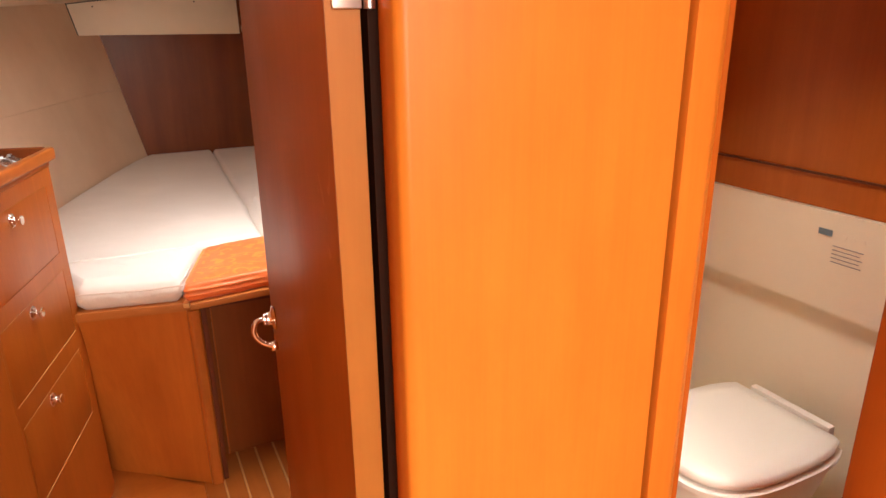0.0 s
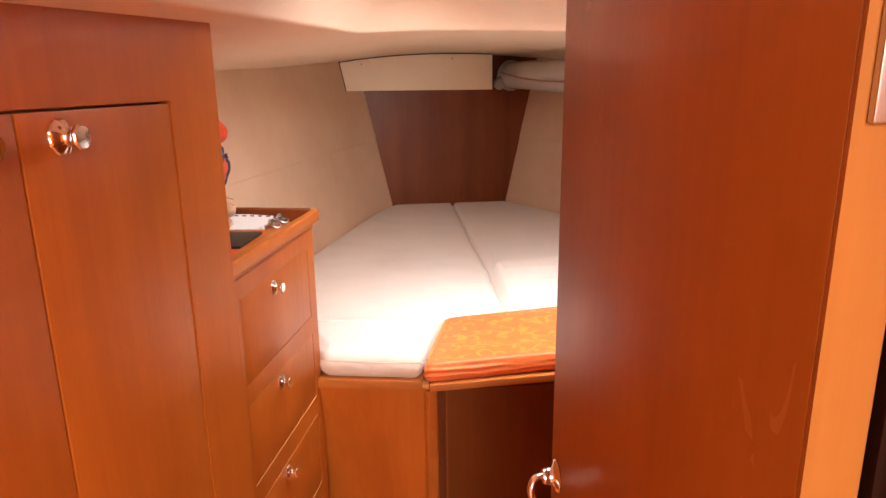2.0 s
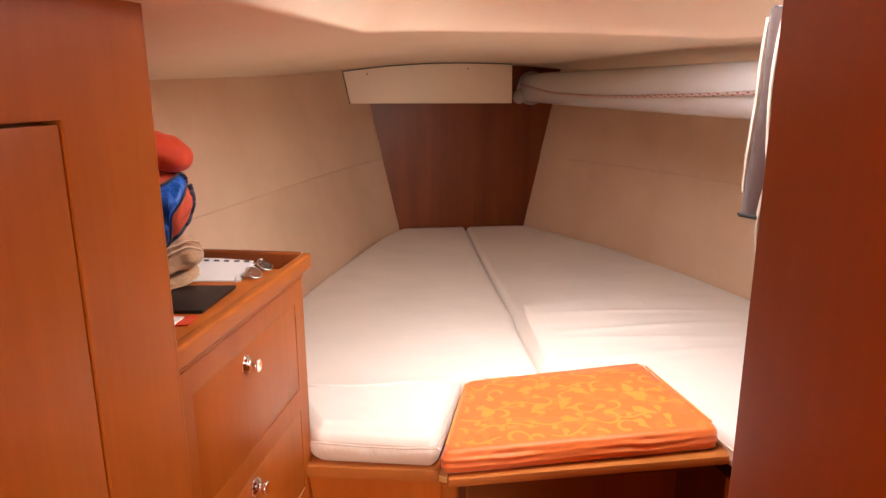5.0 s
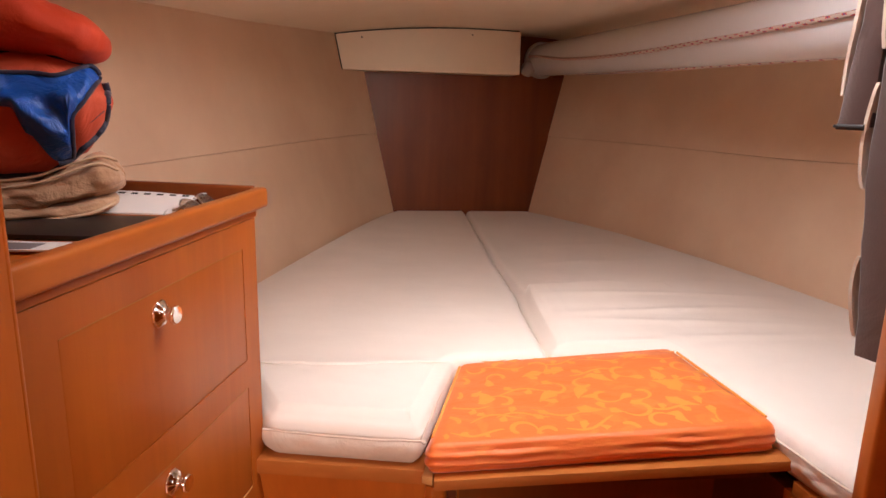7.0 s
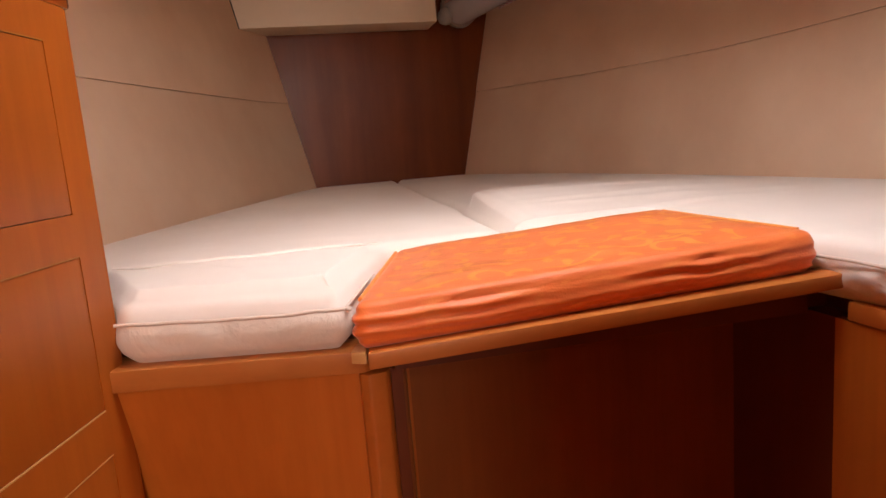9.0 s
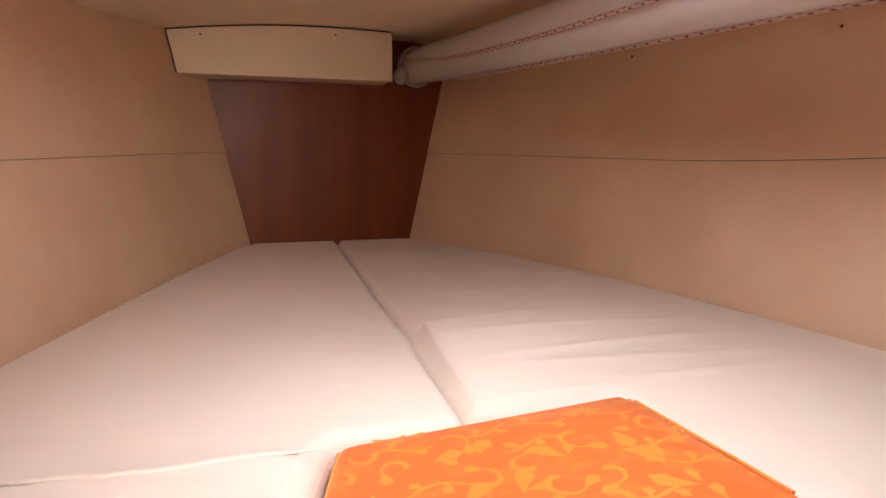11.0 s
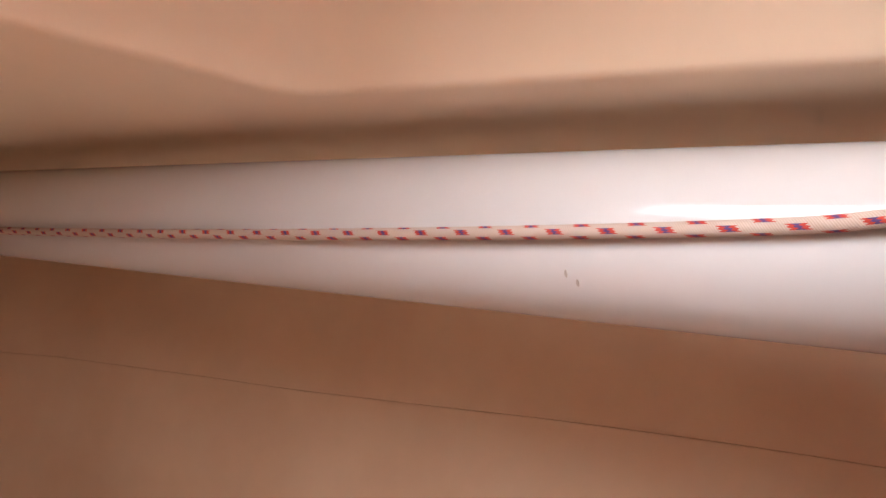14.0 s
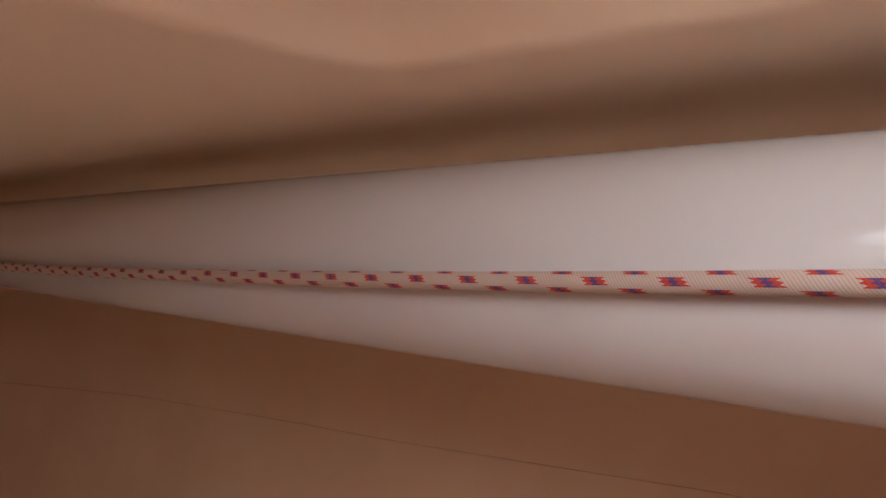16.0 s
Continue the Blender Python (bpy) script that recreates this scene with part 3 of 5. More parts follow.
def lever(parent):
    side = DOOR @ Matrix.Translation((0.0, 0.404, 0.890)) @ Matrix.Rotation(radians(-90), 4, "Y")
    part("handle_rose", lathe([(0.0, 0.0003), (0.0180, 0.0003), (0.0190, 0.0018), (0.0172, 0.0038), (0.0115, 0.0052), (0.0098, 0.0075), (0.0098, 0.0125), (0.0, 0.0130)], 36, side), CHROME, parent, "round chrome rose")
    part("collar", lathe([(0.0, 0.0128), (0.0085, 0.0128), (0.0092, 0.0145), (0.0085, 0.0172), (0.0, 0.0176)], 28, side), CHROME, parent, "turned chrome collar")
    pts = [(-0.014, 0.404, 0.8905), (-0.024, 0.403, 0.8905), (-0.0305, 0.400, 0.8870), (-0.0335, 0.395, 0.8795), (-0.032, 0.389, 0.8710), (-0.026, 0.383, 0.8640), (-0.018, 0.379, 0.8600), (-0.012, 0.376, 0.8585)]
    part("handle", sweep([DOOR @ p for p in line(pts, 6)], lambda t: 0.0052 - 0.0010 * math.sin(math.pi * t), 14, flat=0.7), CHROME, parent, "looped flat chrome lever handle")
    part("handle_stop", lathe([(0.0, 0.0), (0.0068, 0.0), (0.0074, 0.0018), (0.0074, 0.0070), (0.0062, 0.0095), (0.0, 0.0100)], 24, DOOR @ Matrix.Translation((-0.0045, 0.3745, 0.8580)) @ Matrix.Rotation(radians(-90), 4, "Y")), CHROME, parent, "chrome ferrule at the tip")


lever(door)

# ---- hanging locker ----
FACE = Vector((-0.2425, -0.9701, 0)), Vector((0.9701, -0.2425, 0))


def face_frame(x, y):
    """s runs aft along the joinery face, d stands out from it."""
    u, n = FACE
    return Matrix(((u.x, n.x, 0, x), (u.y, n.y, 0, y), (0, 0, 1, 0), (0, 0, 0, 1)))


LOCK = face_frame(-0.364, 1.578)


def knob(parent, m, size=1.0, label="polished chrome knob"):
    """A turned knob: rose, neck and fluted cap."""
    prof = [(0.0, 0.0), (0.0165, 0.0, 0.01), (0.0180, 0.0014, 0.04), (0.0184, 0.0030, 0.06), (0.0164, 0.0056, 0.12), (0.0120, 0.0080, 0.16), (0.0086, 0.0098, 0.10), (0.0068, 0.0125), (0.0062, 0.0150), (0.0074, 0.0175), (0.0108, 0.0190, 0.06), (0.0126, 0.0210, 0.08), (0.0124, 0.0238, 0.05), (0.0104, 0.0256), (0.0060, 0.0250), (0.0, 0.0248)]
    turn = m @ Matrix.Rotation(radians(-90), 4, "X") @ Matrix.Scale(size, 4)
    return part("knob", lathe(prof, 64, turn, flutes=8), CHROME, parent, label)


def sloped(bm):
    """The locker's top follows the falling deckhead."""
    for v in bm.verts:
        if v.co.z > 1.39:
            v.co.z = edge_z(v.co.x, v.co.y) + 0.010
    return bm


def hanging_locker():
    t = thing("hanging_locker", (-0.60, 1.15, 0.0), "tall mahogany hanging locker with two closed doors", "locker")
    part("body", sloped(box(0.02, 0.90, -0.36, -0.019, 0.0, 1.430, 0.0, LOCK)), MAHOGANY, t)
    part("side_stile", sloped(box(0.006, 0.1425, -0.36, 0.0, 0.0, 1.437, 0.0, LOCK)), MAHOGANY, t)
    part("edge_moulding", sloped(box(0.0, 0.0058, -0.36, -0.0006, 0.0, 1.437, 0.0025, LOCK, 3)), MAHOGANY, t)
    part("top_rail", sloped(box(0.1425, 0.90, -0.018, 0.0, 1.3145, 1.437, 0.0, LOCK)), MAHOGANY, t)
    part("bottom_rail", box(0.1425, 0.90, -0.018, 0.0, 0.0, 0.18, 0.0, LOCK), MAHOGANY, t)
    part("end_stile", box(0.735, 0.90, -0.018, 0.0, 0.18, 1.3145, 0.0, LOCK), MAHOGANY, t)
    for s0, s1, ks in ((0.1455, 0.4270, 0.372), (0.4302, 0.7325, 0.490)):
        d = part("door", box(s0, s1, -0.018, -0.0012, 0.183, 1.3110, 0.0025, LOCK), MAHOGANY, t)
        knob(d, LOCK @ Matrix.Translation((ks, -0.001, 1.284)), 1.12)
    return t


hanging_locker()

# ---- chest of drawers beside the berth ----
CHEST = face_frame(-0.283, 2.03)


def chest():
    t = thing("chest_of_drawers", (-0.45, 1.85, 0.0), "mahogany chest of three drawers beside the berth", "chest of drawers")
    S0, S1 = -0.050, 0.455
    part("body", box(S0 + 0.006, S1, -0.42, -0.016, 0.03, 0.985, 0.0, CHEST), MAHOGANY, t)
    part("corner_stile", box(S0 + 0.006, -0.0008, -0.30, 0.0, 0.03, 0.990, 0.0, CHEST), MAHOGANY, t)
    part("edge_moulding", box(S0, S0 + 0.0058, -0.30, -0.0006, 0.03, 0.990, 0.0025, CHEST, 3), MAHOGANY, t)
    part("end_stile", box(0.3835, S1, -0.015, 0.0, 0.03, 0.990, 0.0, CHEST), MAHOGANY, t)
    for z0, z1 in ((0.951, 0.990), (0.733, 0.777), (0.512, 0.563), (0.03, 0.318)):
        part("rail", box(-0.0008, 0.3835, -0.015, 0.0, z0, z1, 0.0, CHEST), MAHOGANY, t)
    for z0, z1, kz in ((0.7785, 0.9495, 0.924), (0.5645, 0.7315, 0.720), (0.3195, 0.5105, 0.508)):
        d = part("drawer", box(-0.0003, 0.3830, -0.015, -0.0003, z0 - 0.0010, z1 + 0.0010, 0.0020, CHEST), MAHOGANY, t)
        # pale strips stand for light caught along the drawer edges
        part("edge_highlight", box(0.0, 0.3828, -0.004, 0.0003, z1 + 0.0009, z1 + 0.0023, 0.0, CHEST), HOLLY if z1 < 0.6 else EDGE_WOOD, d, "pale edge line, a highlight put into its colour")
        if z0 < 0.6:
            part("edge_highlight", box(0.0, 0.3828, -0.004, 0.0003, z0 - 0.0025, z0 - 0.0009, 0.0, CHEST), HOLLY, d, "pale edge line, a highlight put into its colour")
        knob(d, CHEST @ Matrix.Translation((0.222, -0.0012, min(kz, z1 - 0.022))), 0.92)
    return t


chest()
tray = thing("counter_tray", (-0.45, 1.85, 0.99), "orange wooden counter with a raised rounded rail, used as a tray", "counter")
part("tray_bottom", box(-0.053, 0.455, -0.40, 0.0, 0.991, 1.003, 0.0, CHEST), BASE_WOOD, tray)
part("front_rail", box(-0.070, 0.462, -0.006, 0.014, 1.0035, 1.034, 0.007, CHEST, 4), RAIL_WOOD, tray, "rounded front rail")
# end rail's inner face is shaded by its darker wood colour
part("end_rail", box(-0.0705, -0.0535, -0.40, -0.0065, 0.993, 1.036, 0.005, CHEST, 3), SHADED_WOOD, tray, "end rail, shade in its colour")

# ---- berth base ----
def tilted(bm):
    """The loose filler board and what lies on it rise towards starboard."""
    for v in bm.verts:
        v.co.z += 0.0115 + 0.039 * v.co.x
    return bm


base = thing("berth_base", (0.1, 2.1, 0.0), "orange wooden berth base with an open foot recess", "berth base")
rows = []
for k in range(9):
    f = k / 8
    left, right = Vector((-0.287, 2.215 - 0.157 * f, 0.572 * f)), Vector((-0.004, 2.004, 0.572 * f))
    rows.append([left.lerp(right, i / 8) for i in range(9)])
part("front_panel", slab(rows, (0.006, 0.016, 0)), BASE_WOOD, base, "orange veneered front panel", 60)
part("corner_moulding", prism([(-0.010, 1.998), (0.000, 1.991), (0.020, 1.995), (0.026, 2.006), (0.026, 2.060), (-0.010, 2.020)], 0.0, 0.573, 0.003), RAIL_WOOD, base, "rounded corner moulding")
part("top_lip", prism([(-0.292, 2.050), (-0.004, 1.994), (0.010, 2.004), (0.006, 2.050), (-0.292, 2.110)], 0.574, 0.600, 0.004), RAIL_CROSS, base, "rounded top edge")
# recess sides and back: shade under the berth is put into their colour
part("recess_side", box(0.0265, 0.0400, 2.010, 2.150, 0.0, 0.572), DARK_AND_SHADED_WOOD, base)
part("recess_back", box(0.0405, 0.60, 2.135, 2.150, 0.0, 0.572), SHADED_RECESS_WOOD, base, "panel inside the foot recess, shade in its colour")
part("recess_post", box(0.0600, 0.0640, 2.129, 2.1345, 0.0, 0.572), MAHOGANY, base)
part("front_plank", tilted(prism([(-0.002, 1.950), (0.562, 1.931), (0.566, 1.970), (0.004, 1.992)], 0.5805, 0.599, 0.003)), RAIL_CROSS, base, "worn front plank, set slightly askew")
part("plank_edge", tilted(prism([(-0.0185, 1.9680), (-0.0030, 1.9580), (0.0030, 1.9930), (-0.0100, 1.9960)], 0.5850, 0.5985, 0.002)), HOLLY, base, "bare splintered plank end")
part("insert_board", tilted(prism([(0.006, 1.9935), (0.556, 1.9725), (0.530, 2.272), (0.086, 2.268)], 0.5890, 0.5985, 0.0)), RAIL_CROSS, base, "loose board carrying the cushion")
part("side_rail", prism([(0.5670, 1.932), (0.590, 1.932), (0.604, 1.660), (0.574, 1.655)], 0.5735, 0.598, 0.004), RAIL_WOOD, base, "lighter side rail")
part("side_panel", prism([(0.568, 1.950), (0.580, 1.950), (0.597, 1.66), (0.583, 1.66)], 0.0, 0.573), BASE_WOOD, base, "orange veneered side panel")
part("recess_side", prism([(0.560, 2.134), (0.590, 2.134), (0.600, 1.9515), (0.570, 1.9515)], 0.0, 0.5725), DARK_AND_SHADED_WOOD, base)
part("platform", prism([(-0.29, 2.115), (0.011, 2.052), (0.030, 1.9935), (0.555, 1.980), (0.555, 2.0), (0.602, 2.0), (0.606, 1.70), (1.22, 1.91), (1.05, 3.0), (0.62, 4.095), (0.02, 4.095), (-0.40, 2.9), (-0.50, 2.4)], 0.5735, 0.5965), DARK_AND_SHADED_WOOD, base)

# ---- mattresses and cushion ----
def resample(outline, n):
    pts = [Vector((x, y, 0)) for x, y in outline]
    pts.append(pts[0])
    lens = [(b - a).length for a, b in zip(pts, pts[1:])]
    total, out = sum(lens), []
    for i in range(n):
        d = total * i / n
        for a, b, k in zip(pts, pts[1:], lens):
            if d <= k:
                out.append(a.lerp(b, d / k))
                break
            d -= k
    return out


def soften(pts, rounds):
    for _ in range(rounds):
        pts = [(pts[i - 1] + 2 * pts[i] + pts[(i + 1) % len(pts)]) / 4 for i in range(len(pts))]
    return pts


def pad(outline, z0, z1, radius, centre, crown=0.006, n=180, rounds=3, sag=None, ripple=0.0, seed=0.0, wobble=1.0, rings=72, gather=0.0):
    """A filled cover: rounded top and bottom edges, a slightly crowned and uneven top."""
    pts = soften(resample(outline, n), rounds)
    c = Vector((*centre, 0))
    nrm = []
    for i in range(n):
        d = pts[(i + 1) % n] - pts[i - 1]
        v = Vector((d.y, -d.x, 0)).normalized()
        nrm.append(-v if v.dot(pts[i] - c) < 0 else v)

    def lift(p, k):
        w = 0.0025 * noise.noise(Vector((p.x * 7 + seed, p.y * 9, 1.3))) + 0.0007 * noise.noise(Vector((p.x * 5, p.y * 24 + seed, 4.1)))
        return crown * k + wobble * w * min(1.0, k * 3) + (sag(p) if sag else 0.0)

    loops = []
    for a in (90, 55, 20):
        t = radians(a)
        loops.append([(p - m * radius * 0.6 * math.sin(t)) + Vector((0, 0, z0 + radius * 0.6 * (1 - math.cos(radians(90 - a))))) for p, m in zip(pts, nrm)])
    rise = 14 if ripple else 7
    for k in range(rise + 1):
        z = z0 + radius * 0.6 + (z1 - z0 - radius * 1.6) * k / rise
        bulge = 0.004 * math.sin(math.pi * k / rise)
        loops.append([p + m * (bulge + gather * math.sin(math.pi * k / rise) * noise.noise(Vector((p.x * 62 + z * 30, p.y * 62, z * 24 + seed))) + wobble * 0.0032 * math.sin(math.pi * k / rise) * noise.noise(Vector((p.x * 21, p.y * 15, z * 30 + seed))) + ripple * math.sin(z * 400 + 4.2 * noise.noise(Vector((p.x * 5, p.y * 5, seed))) + 1.4 * noise.noise(Vector((p.x * 19, p.y * 19, seed)))) * (0.5 + 0.9 * noise.noise(Vector((p.x * 7, p.y * 7, z * 30 + seed)))))
                      + Vector((0, 0, z)) for p, m in zip(pts, nrm)])
    for a in (25, 50, 75):
        t = radians(a)
        loops.append([p - m * radius * (1 - math.cos(t)) + Vector((0, 0, z1 - radius * (1 - math.sin(t)))) for p, m in zip(pts, nrm)])
    inner = [p - m * radius for p, m in zip(pts, nrm)]
    for k in [0.0] + [0.97 * (i + 1) / rings for i in range(rings)]:
        ring_pts = []
        for p in inner:
            q = p.lerp(c, k)
            ring_pts.append(Vector((q.x, q.y, z1 + lift(q, 1 - (1 - k) ** 3))))
        loops.append(ring_pts)
    return loft(loops, caps=True), pts


def hull_edge(side, y_from, y_to, inset=0.012, steps=16):
    out = []
    for i in range(steps + 1):
        y = y_from + (y_to - y_from) * i / steps
        out.append((hull_x(side, y, 0.66) - side * inset, y))
    return out


def mattress(name, outline, centre, label, piping, sag=None, gather=0.0):
    t = thing(name, (*centre, 0.597), label, "mattress")
    bm, pts = pad(outline, 0.597, 0.672, 0.024, centre, 0.006, 420, 2, rings=90, seed=centre[0] * 10, sag=sag, gather=gather)
    cover = part("cover", bm, SHEET, t, smooth=70)
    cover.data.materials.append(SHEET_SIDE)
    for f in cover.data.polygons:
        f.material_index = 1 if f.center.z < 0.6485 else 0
    part("piping", sweep([(x, y, 0.6490 + 0.0022 * noise.noise(Vector((x * 23, y * 23, 0.4)))) for x, y, _ in line([(x, y, 0.0) for x, y in piping], 14)], 0.0021, 8), PIPING, t, "stitched piping round the edge")
    return t


def ridge(d, width):
    return math.exp(-(d / width) ** 2)


def port_folds(p):
    """The cover pulled over the front end leaves a raised flap with a fold behind it."""
    fold = 2.235 + 0.030 * noise.noise(Vector((p.x * 6, 0.2, 0.7)))
    d = p.y - fold
    flap = 0.010 if d < 0 else 0.010 * math.exp(-d / 0.035)
    creases = 0.0026 * noise.noise(Vector((p.x * 20, p.y * 26, 2.2))) + 0.004 * ridge(p.x + 0.16 + 0.4 * (p.y - 2.15), 0.012) * ridge(p.y - 2.11, 0.05)
    return flap + creases * (1 if d < 0 else math.exp(-d / 0.03))


def starboard_folds(p):
    """A ridge that falls away towards the bow, and stretched creases across the starboard cover."""
    d = p.y - 2.715 - 0.035 * noise.noise(Vector((p.x * 4, 0, 0))) - 0.10 * (p.x - 0.3)
    near = (1.0 if d < 0 else math.exp(-(d / 0.016) ** 2)) * max(0.0, 1 - abs(p.x - 0.36) / 0.66) * (0.45 + 0.55 * min(1.0, max(0.0, (p.x - 0.295) / 0.03)))
    pulls = sum(h * ridge(p.y - y0 - s * (p.x - 0.6) - 0.012 * noise.noise(Vector((p.x * 4, y0, 0))), 0.013) for y0, s, h in ((2.62, 0.06, 0.0024), (2.50, 0.10, 0.0028), (2.43, -0.05, 0.0022), (2.34, 0.04, 0.0024), (3.05, 0.12, 0.0016), (3.30, 0.10, 0.0014)))
    return 0.034 * near * min(1.0, max(0.0, (p.y - 2.25) / 0.35)) + 2.0 * pulls * max(0.0, 1 - abs(p.x - 0.62) / 0.40)


left_outline = [(-0.262, 2.058), (-0.020, 2.006), (0.070, 2.285), (0.267, 2.292), (0.2755, 2.5), (0.2815, 2.62), (0.2940, 2.72), (0.2950, 2.82), (0.303, 3.15), (0.3232, 3.6), (0.345, 4.085), (0.022, 4.085)] + hull_edge(-1, 4.02, 2.45) + [(-0.40, 2.40), (-0.285, 2.11)]
port = mattress("mattress", left_outline, (-0.02, 2.95), "off-white covered berth mattress, the port half", [(-0.268, 2.054), (-0.18, 2.031), (-0.024, 2.000), (-0.012, 2.02), (0.062, 2.28)], port_folds, 0.004)
right_outline = [(0.2705, 2.308), (0.528, 2.312), (0.556, 2.0), (0.590, 1.700)] + [(1.17, 1.895)] + hull_edge(1, 1.98, 4.02) + [(0.640, 4.085), (0.3490, 4.085), (0.3262, 3.6), (0.306, 3.15), (0.2980, 2.82), (0.2970, 2.72), (0.2845, 2.62), (0.2785, 2.5)]
starboard = mattress("mattress", right_outline, (0.72, 2.70), "off-white covered berth mattress with a crease, the starboard half", [(0.528, 2.300), (0.551, 2.0), (0.583, 1.71)], starboard_folds, 0.014)

# edge of the overlapped cover, lying along the fold
fold_line = []
for k in range(24):
    x = -0.315 + 0.016 * k
    y = 2.235 + 0.030 * noise.noise(Vector((x * 6, 0.2, 0.7)))
    fold_line.append(Vector((x, y, 0.6751 + port_folds(Vector((x, y - 0.001, 0))))))
part("cover_fold", sweep(line(fold_line, 3), lambda t: 0.0008 + 0.0034 * min(1.0, 5 * (1 - t), 0.3 + 6 * t), 10, flat=0.7), SHEET, port, "folded edge of the cover")


def dome(p):
    """The filling stands highest near the starboard back corner."""
    edge = min(1.0, max(0.0, min(p.y - 1.97, 2.285 - p.y, p.x - 0.02 - 0.26 * (p.y - 1.97), 0.54 - p.x) / 0.055))
    return (0.004 + 0.006 * math.exp(-((p.x - 0.42) / 0.16) ** 2 - ((p.y - 2.17) / 0.13) ** 2)) * edge * edge * (3 - 2 * edge)


cushion = thing("seat_cushion", (0.27, 2.12, 0.598), "orange damask seat cushion with a scrolled pattern and creased sides", "cushion")
bm, pts = pad([(-0.014, 1.962), (0.548, 1.955), (0.522, 2.296), (0.080, 2.276)], 0.5995, 0.6500, 0.012, (0.28, 2.12), 0.0, 260, 8, ripple=0.0034, seed=3.0, wobble=0.0, rings=40, sag=dome)
part("cover", tilted(bm), DAMASK, cushion, smooth=70)
for pts in ([(-0.001, 1.992), (0.028, 2.09), (0.077, 2.256)], [(0.543, 1.985), (0.537, 2.09), (0.524, 2.264)]):
    part("piping", tilted(sweep([(x, y, 0.6480 + dome(Vector((x, y, 0)))) for x, y, _ in line([(x, y, 0.0) for x, y in pts], 8)], 0.0026, 8)), DAMASK_FIGURE, cushion, "yellow-orange edge piping")


def damask_figure():
    """Scrolls and leaves of the woven figure, lying on the cushion's top."""
    rnd = random.Random(11)
    bm = bmesh.new()

    def height(x, y):
        return 0.6506 + 0.0115 + 0.039 * x + dome(Vector((x, y, 0)))

    def stroke(line_pts, width):
        left, right = [], []
        n = len(line_pts)
        for i, p in enumerate(line_pts):
            d = line_pts[min(i + 1, n - 1)] - line_pts[max(i - 1, 0)]
            s = Vector((-d.y, d.x)).normalized() * width(i / (n - 1))
            left.append(p + s)
            right.append(p - s)
        def inside(q):
            return 0.010 + 0.285 * (q.y - 1.975) < q.x < 0.536 - 0.05 * (q.y - 1.98) and 1.973 < q.y < 2.274

        a = [bm.verts.new((q.x, q.y, height(q.x, q.y))) for q in left]
        c = [bm.verts.new((q.x, q.y, height(q.x, q.y))) for q in right]
        for i in range(n - 1):
            if inside(left[i]) and inside(left[i + 1]) and inside(right[i]) and inside(right[i + 1]):
                bm.faces.new((a[i], a[i + 1], c[i + 1], c[i]))

    def leaf(at, turn, size, broad):
        """A fan-shaped leaf: narrow at its stalk, cut off at a slant."""
        d = Vector((math.cos(turn), math.sin(turn)))
        side = Vector((-d.y, d.x))
        pts = [at + d * size * k / 12 + side * 0.18 * size * math.sin(2.2 * k / 12) for k in range(13)]
        stroke(pts, lambda t: 0.0008 + 1.45 * broad * (t / 0.72 if t < 0.72 else max(0.0, (1 - t) / 0.28)))

    for row in range(7):
        for col in range(10):
            at = Vector((0.010 + 0.060 * col + (0.028 if row % 2 else 0.0) + 0.010 * rnd.uniform(-1, 1), 1.982 + 0.048 * row + 0.008 * rnd.uniform(-1, 1)))
            turn, hand = rnd.uniform(0, 6.28), rnd.choice((-1, 1))
            size, sweep_by = rnd.uniform(0.017, 0.025), rnd.uniform(3.2, 4.6)
            kind = rnd.randrange(3)
            if kind == 0:
                curl = [at + Vector((math.cos(turn + hand * sweep_by * k / 20), math.sin(turn + hand * sweep_by * k / 20))) * size * (0.45 + 0.75 * k / 20) for k in range(21)]
                stroke(curl, lambda t: 0.0012 + 0.0034 * math.sin(math.pi * t ** 0.6))
                leaf(curl[-1], turn + hand * (sweep_by + 1.2), rnd.uniform(0.022, 0.032), 0.0060)
            elif kind == 1:
                leaf(at, turn, rnd.uniform(0.038, 0.056), rnd.uniform(0.0070, 0.0105))
                leaf(at + Vector((0.006, 0.004)), turn + hand * 1.1, rnd.uniform(0.022, 0.030), 0.0055)
            else:
                lean = rnd.uniform(-0.7, 0.7)
                stem = [at + Vector(((k / 22 - 0.5) * 0.085 * hand, 0.011 * math.sin(lean * 4 + 4.6 * k / 22) + lean * 0.03 * k / 22)) for k in range(23)]
                stroke(stem, lambda t: 0.0013 + 0.0018 * math.sin(math.pi * t))
                for k, kick in ((7, 1.0), (14, -0.9)):
                    leaf(stem[k], (0.0 if hand > 0 else math.pi) + kick, rnd.uniform(0.018, 0.028), 0.0050)
    bmesh.ops.delete(bm, geom=[v for v in bm.verts if not v.link_faces], context="VERTS")
    return bm


tagged(part("woven_figure", damask_figure(), DAMASK_FIGURE, cushion, "lighter woven scrolls and leaves", 80), kind="stuff")

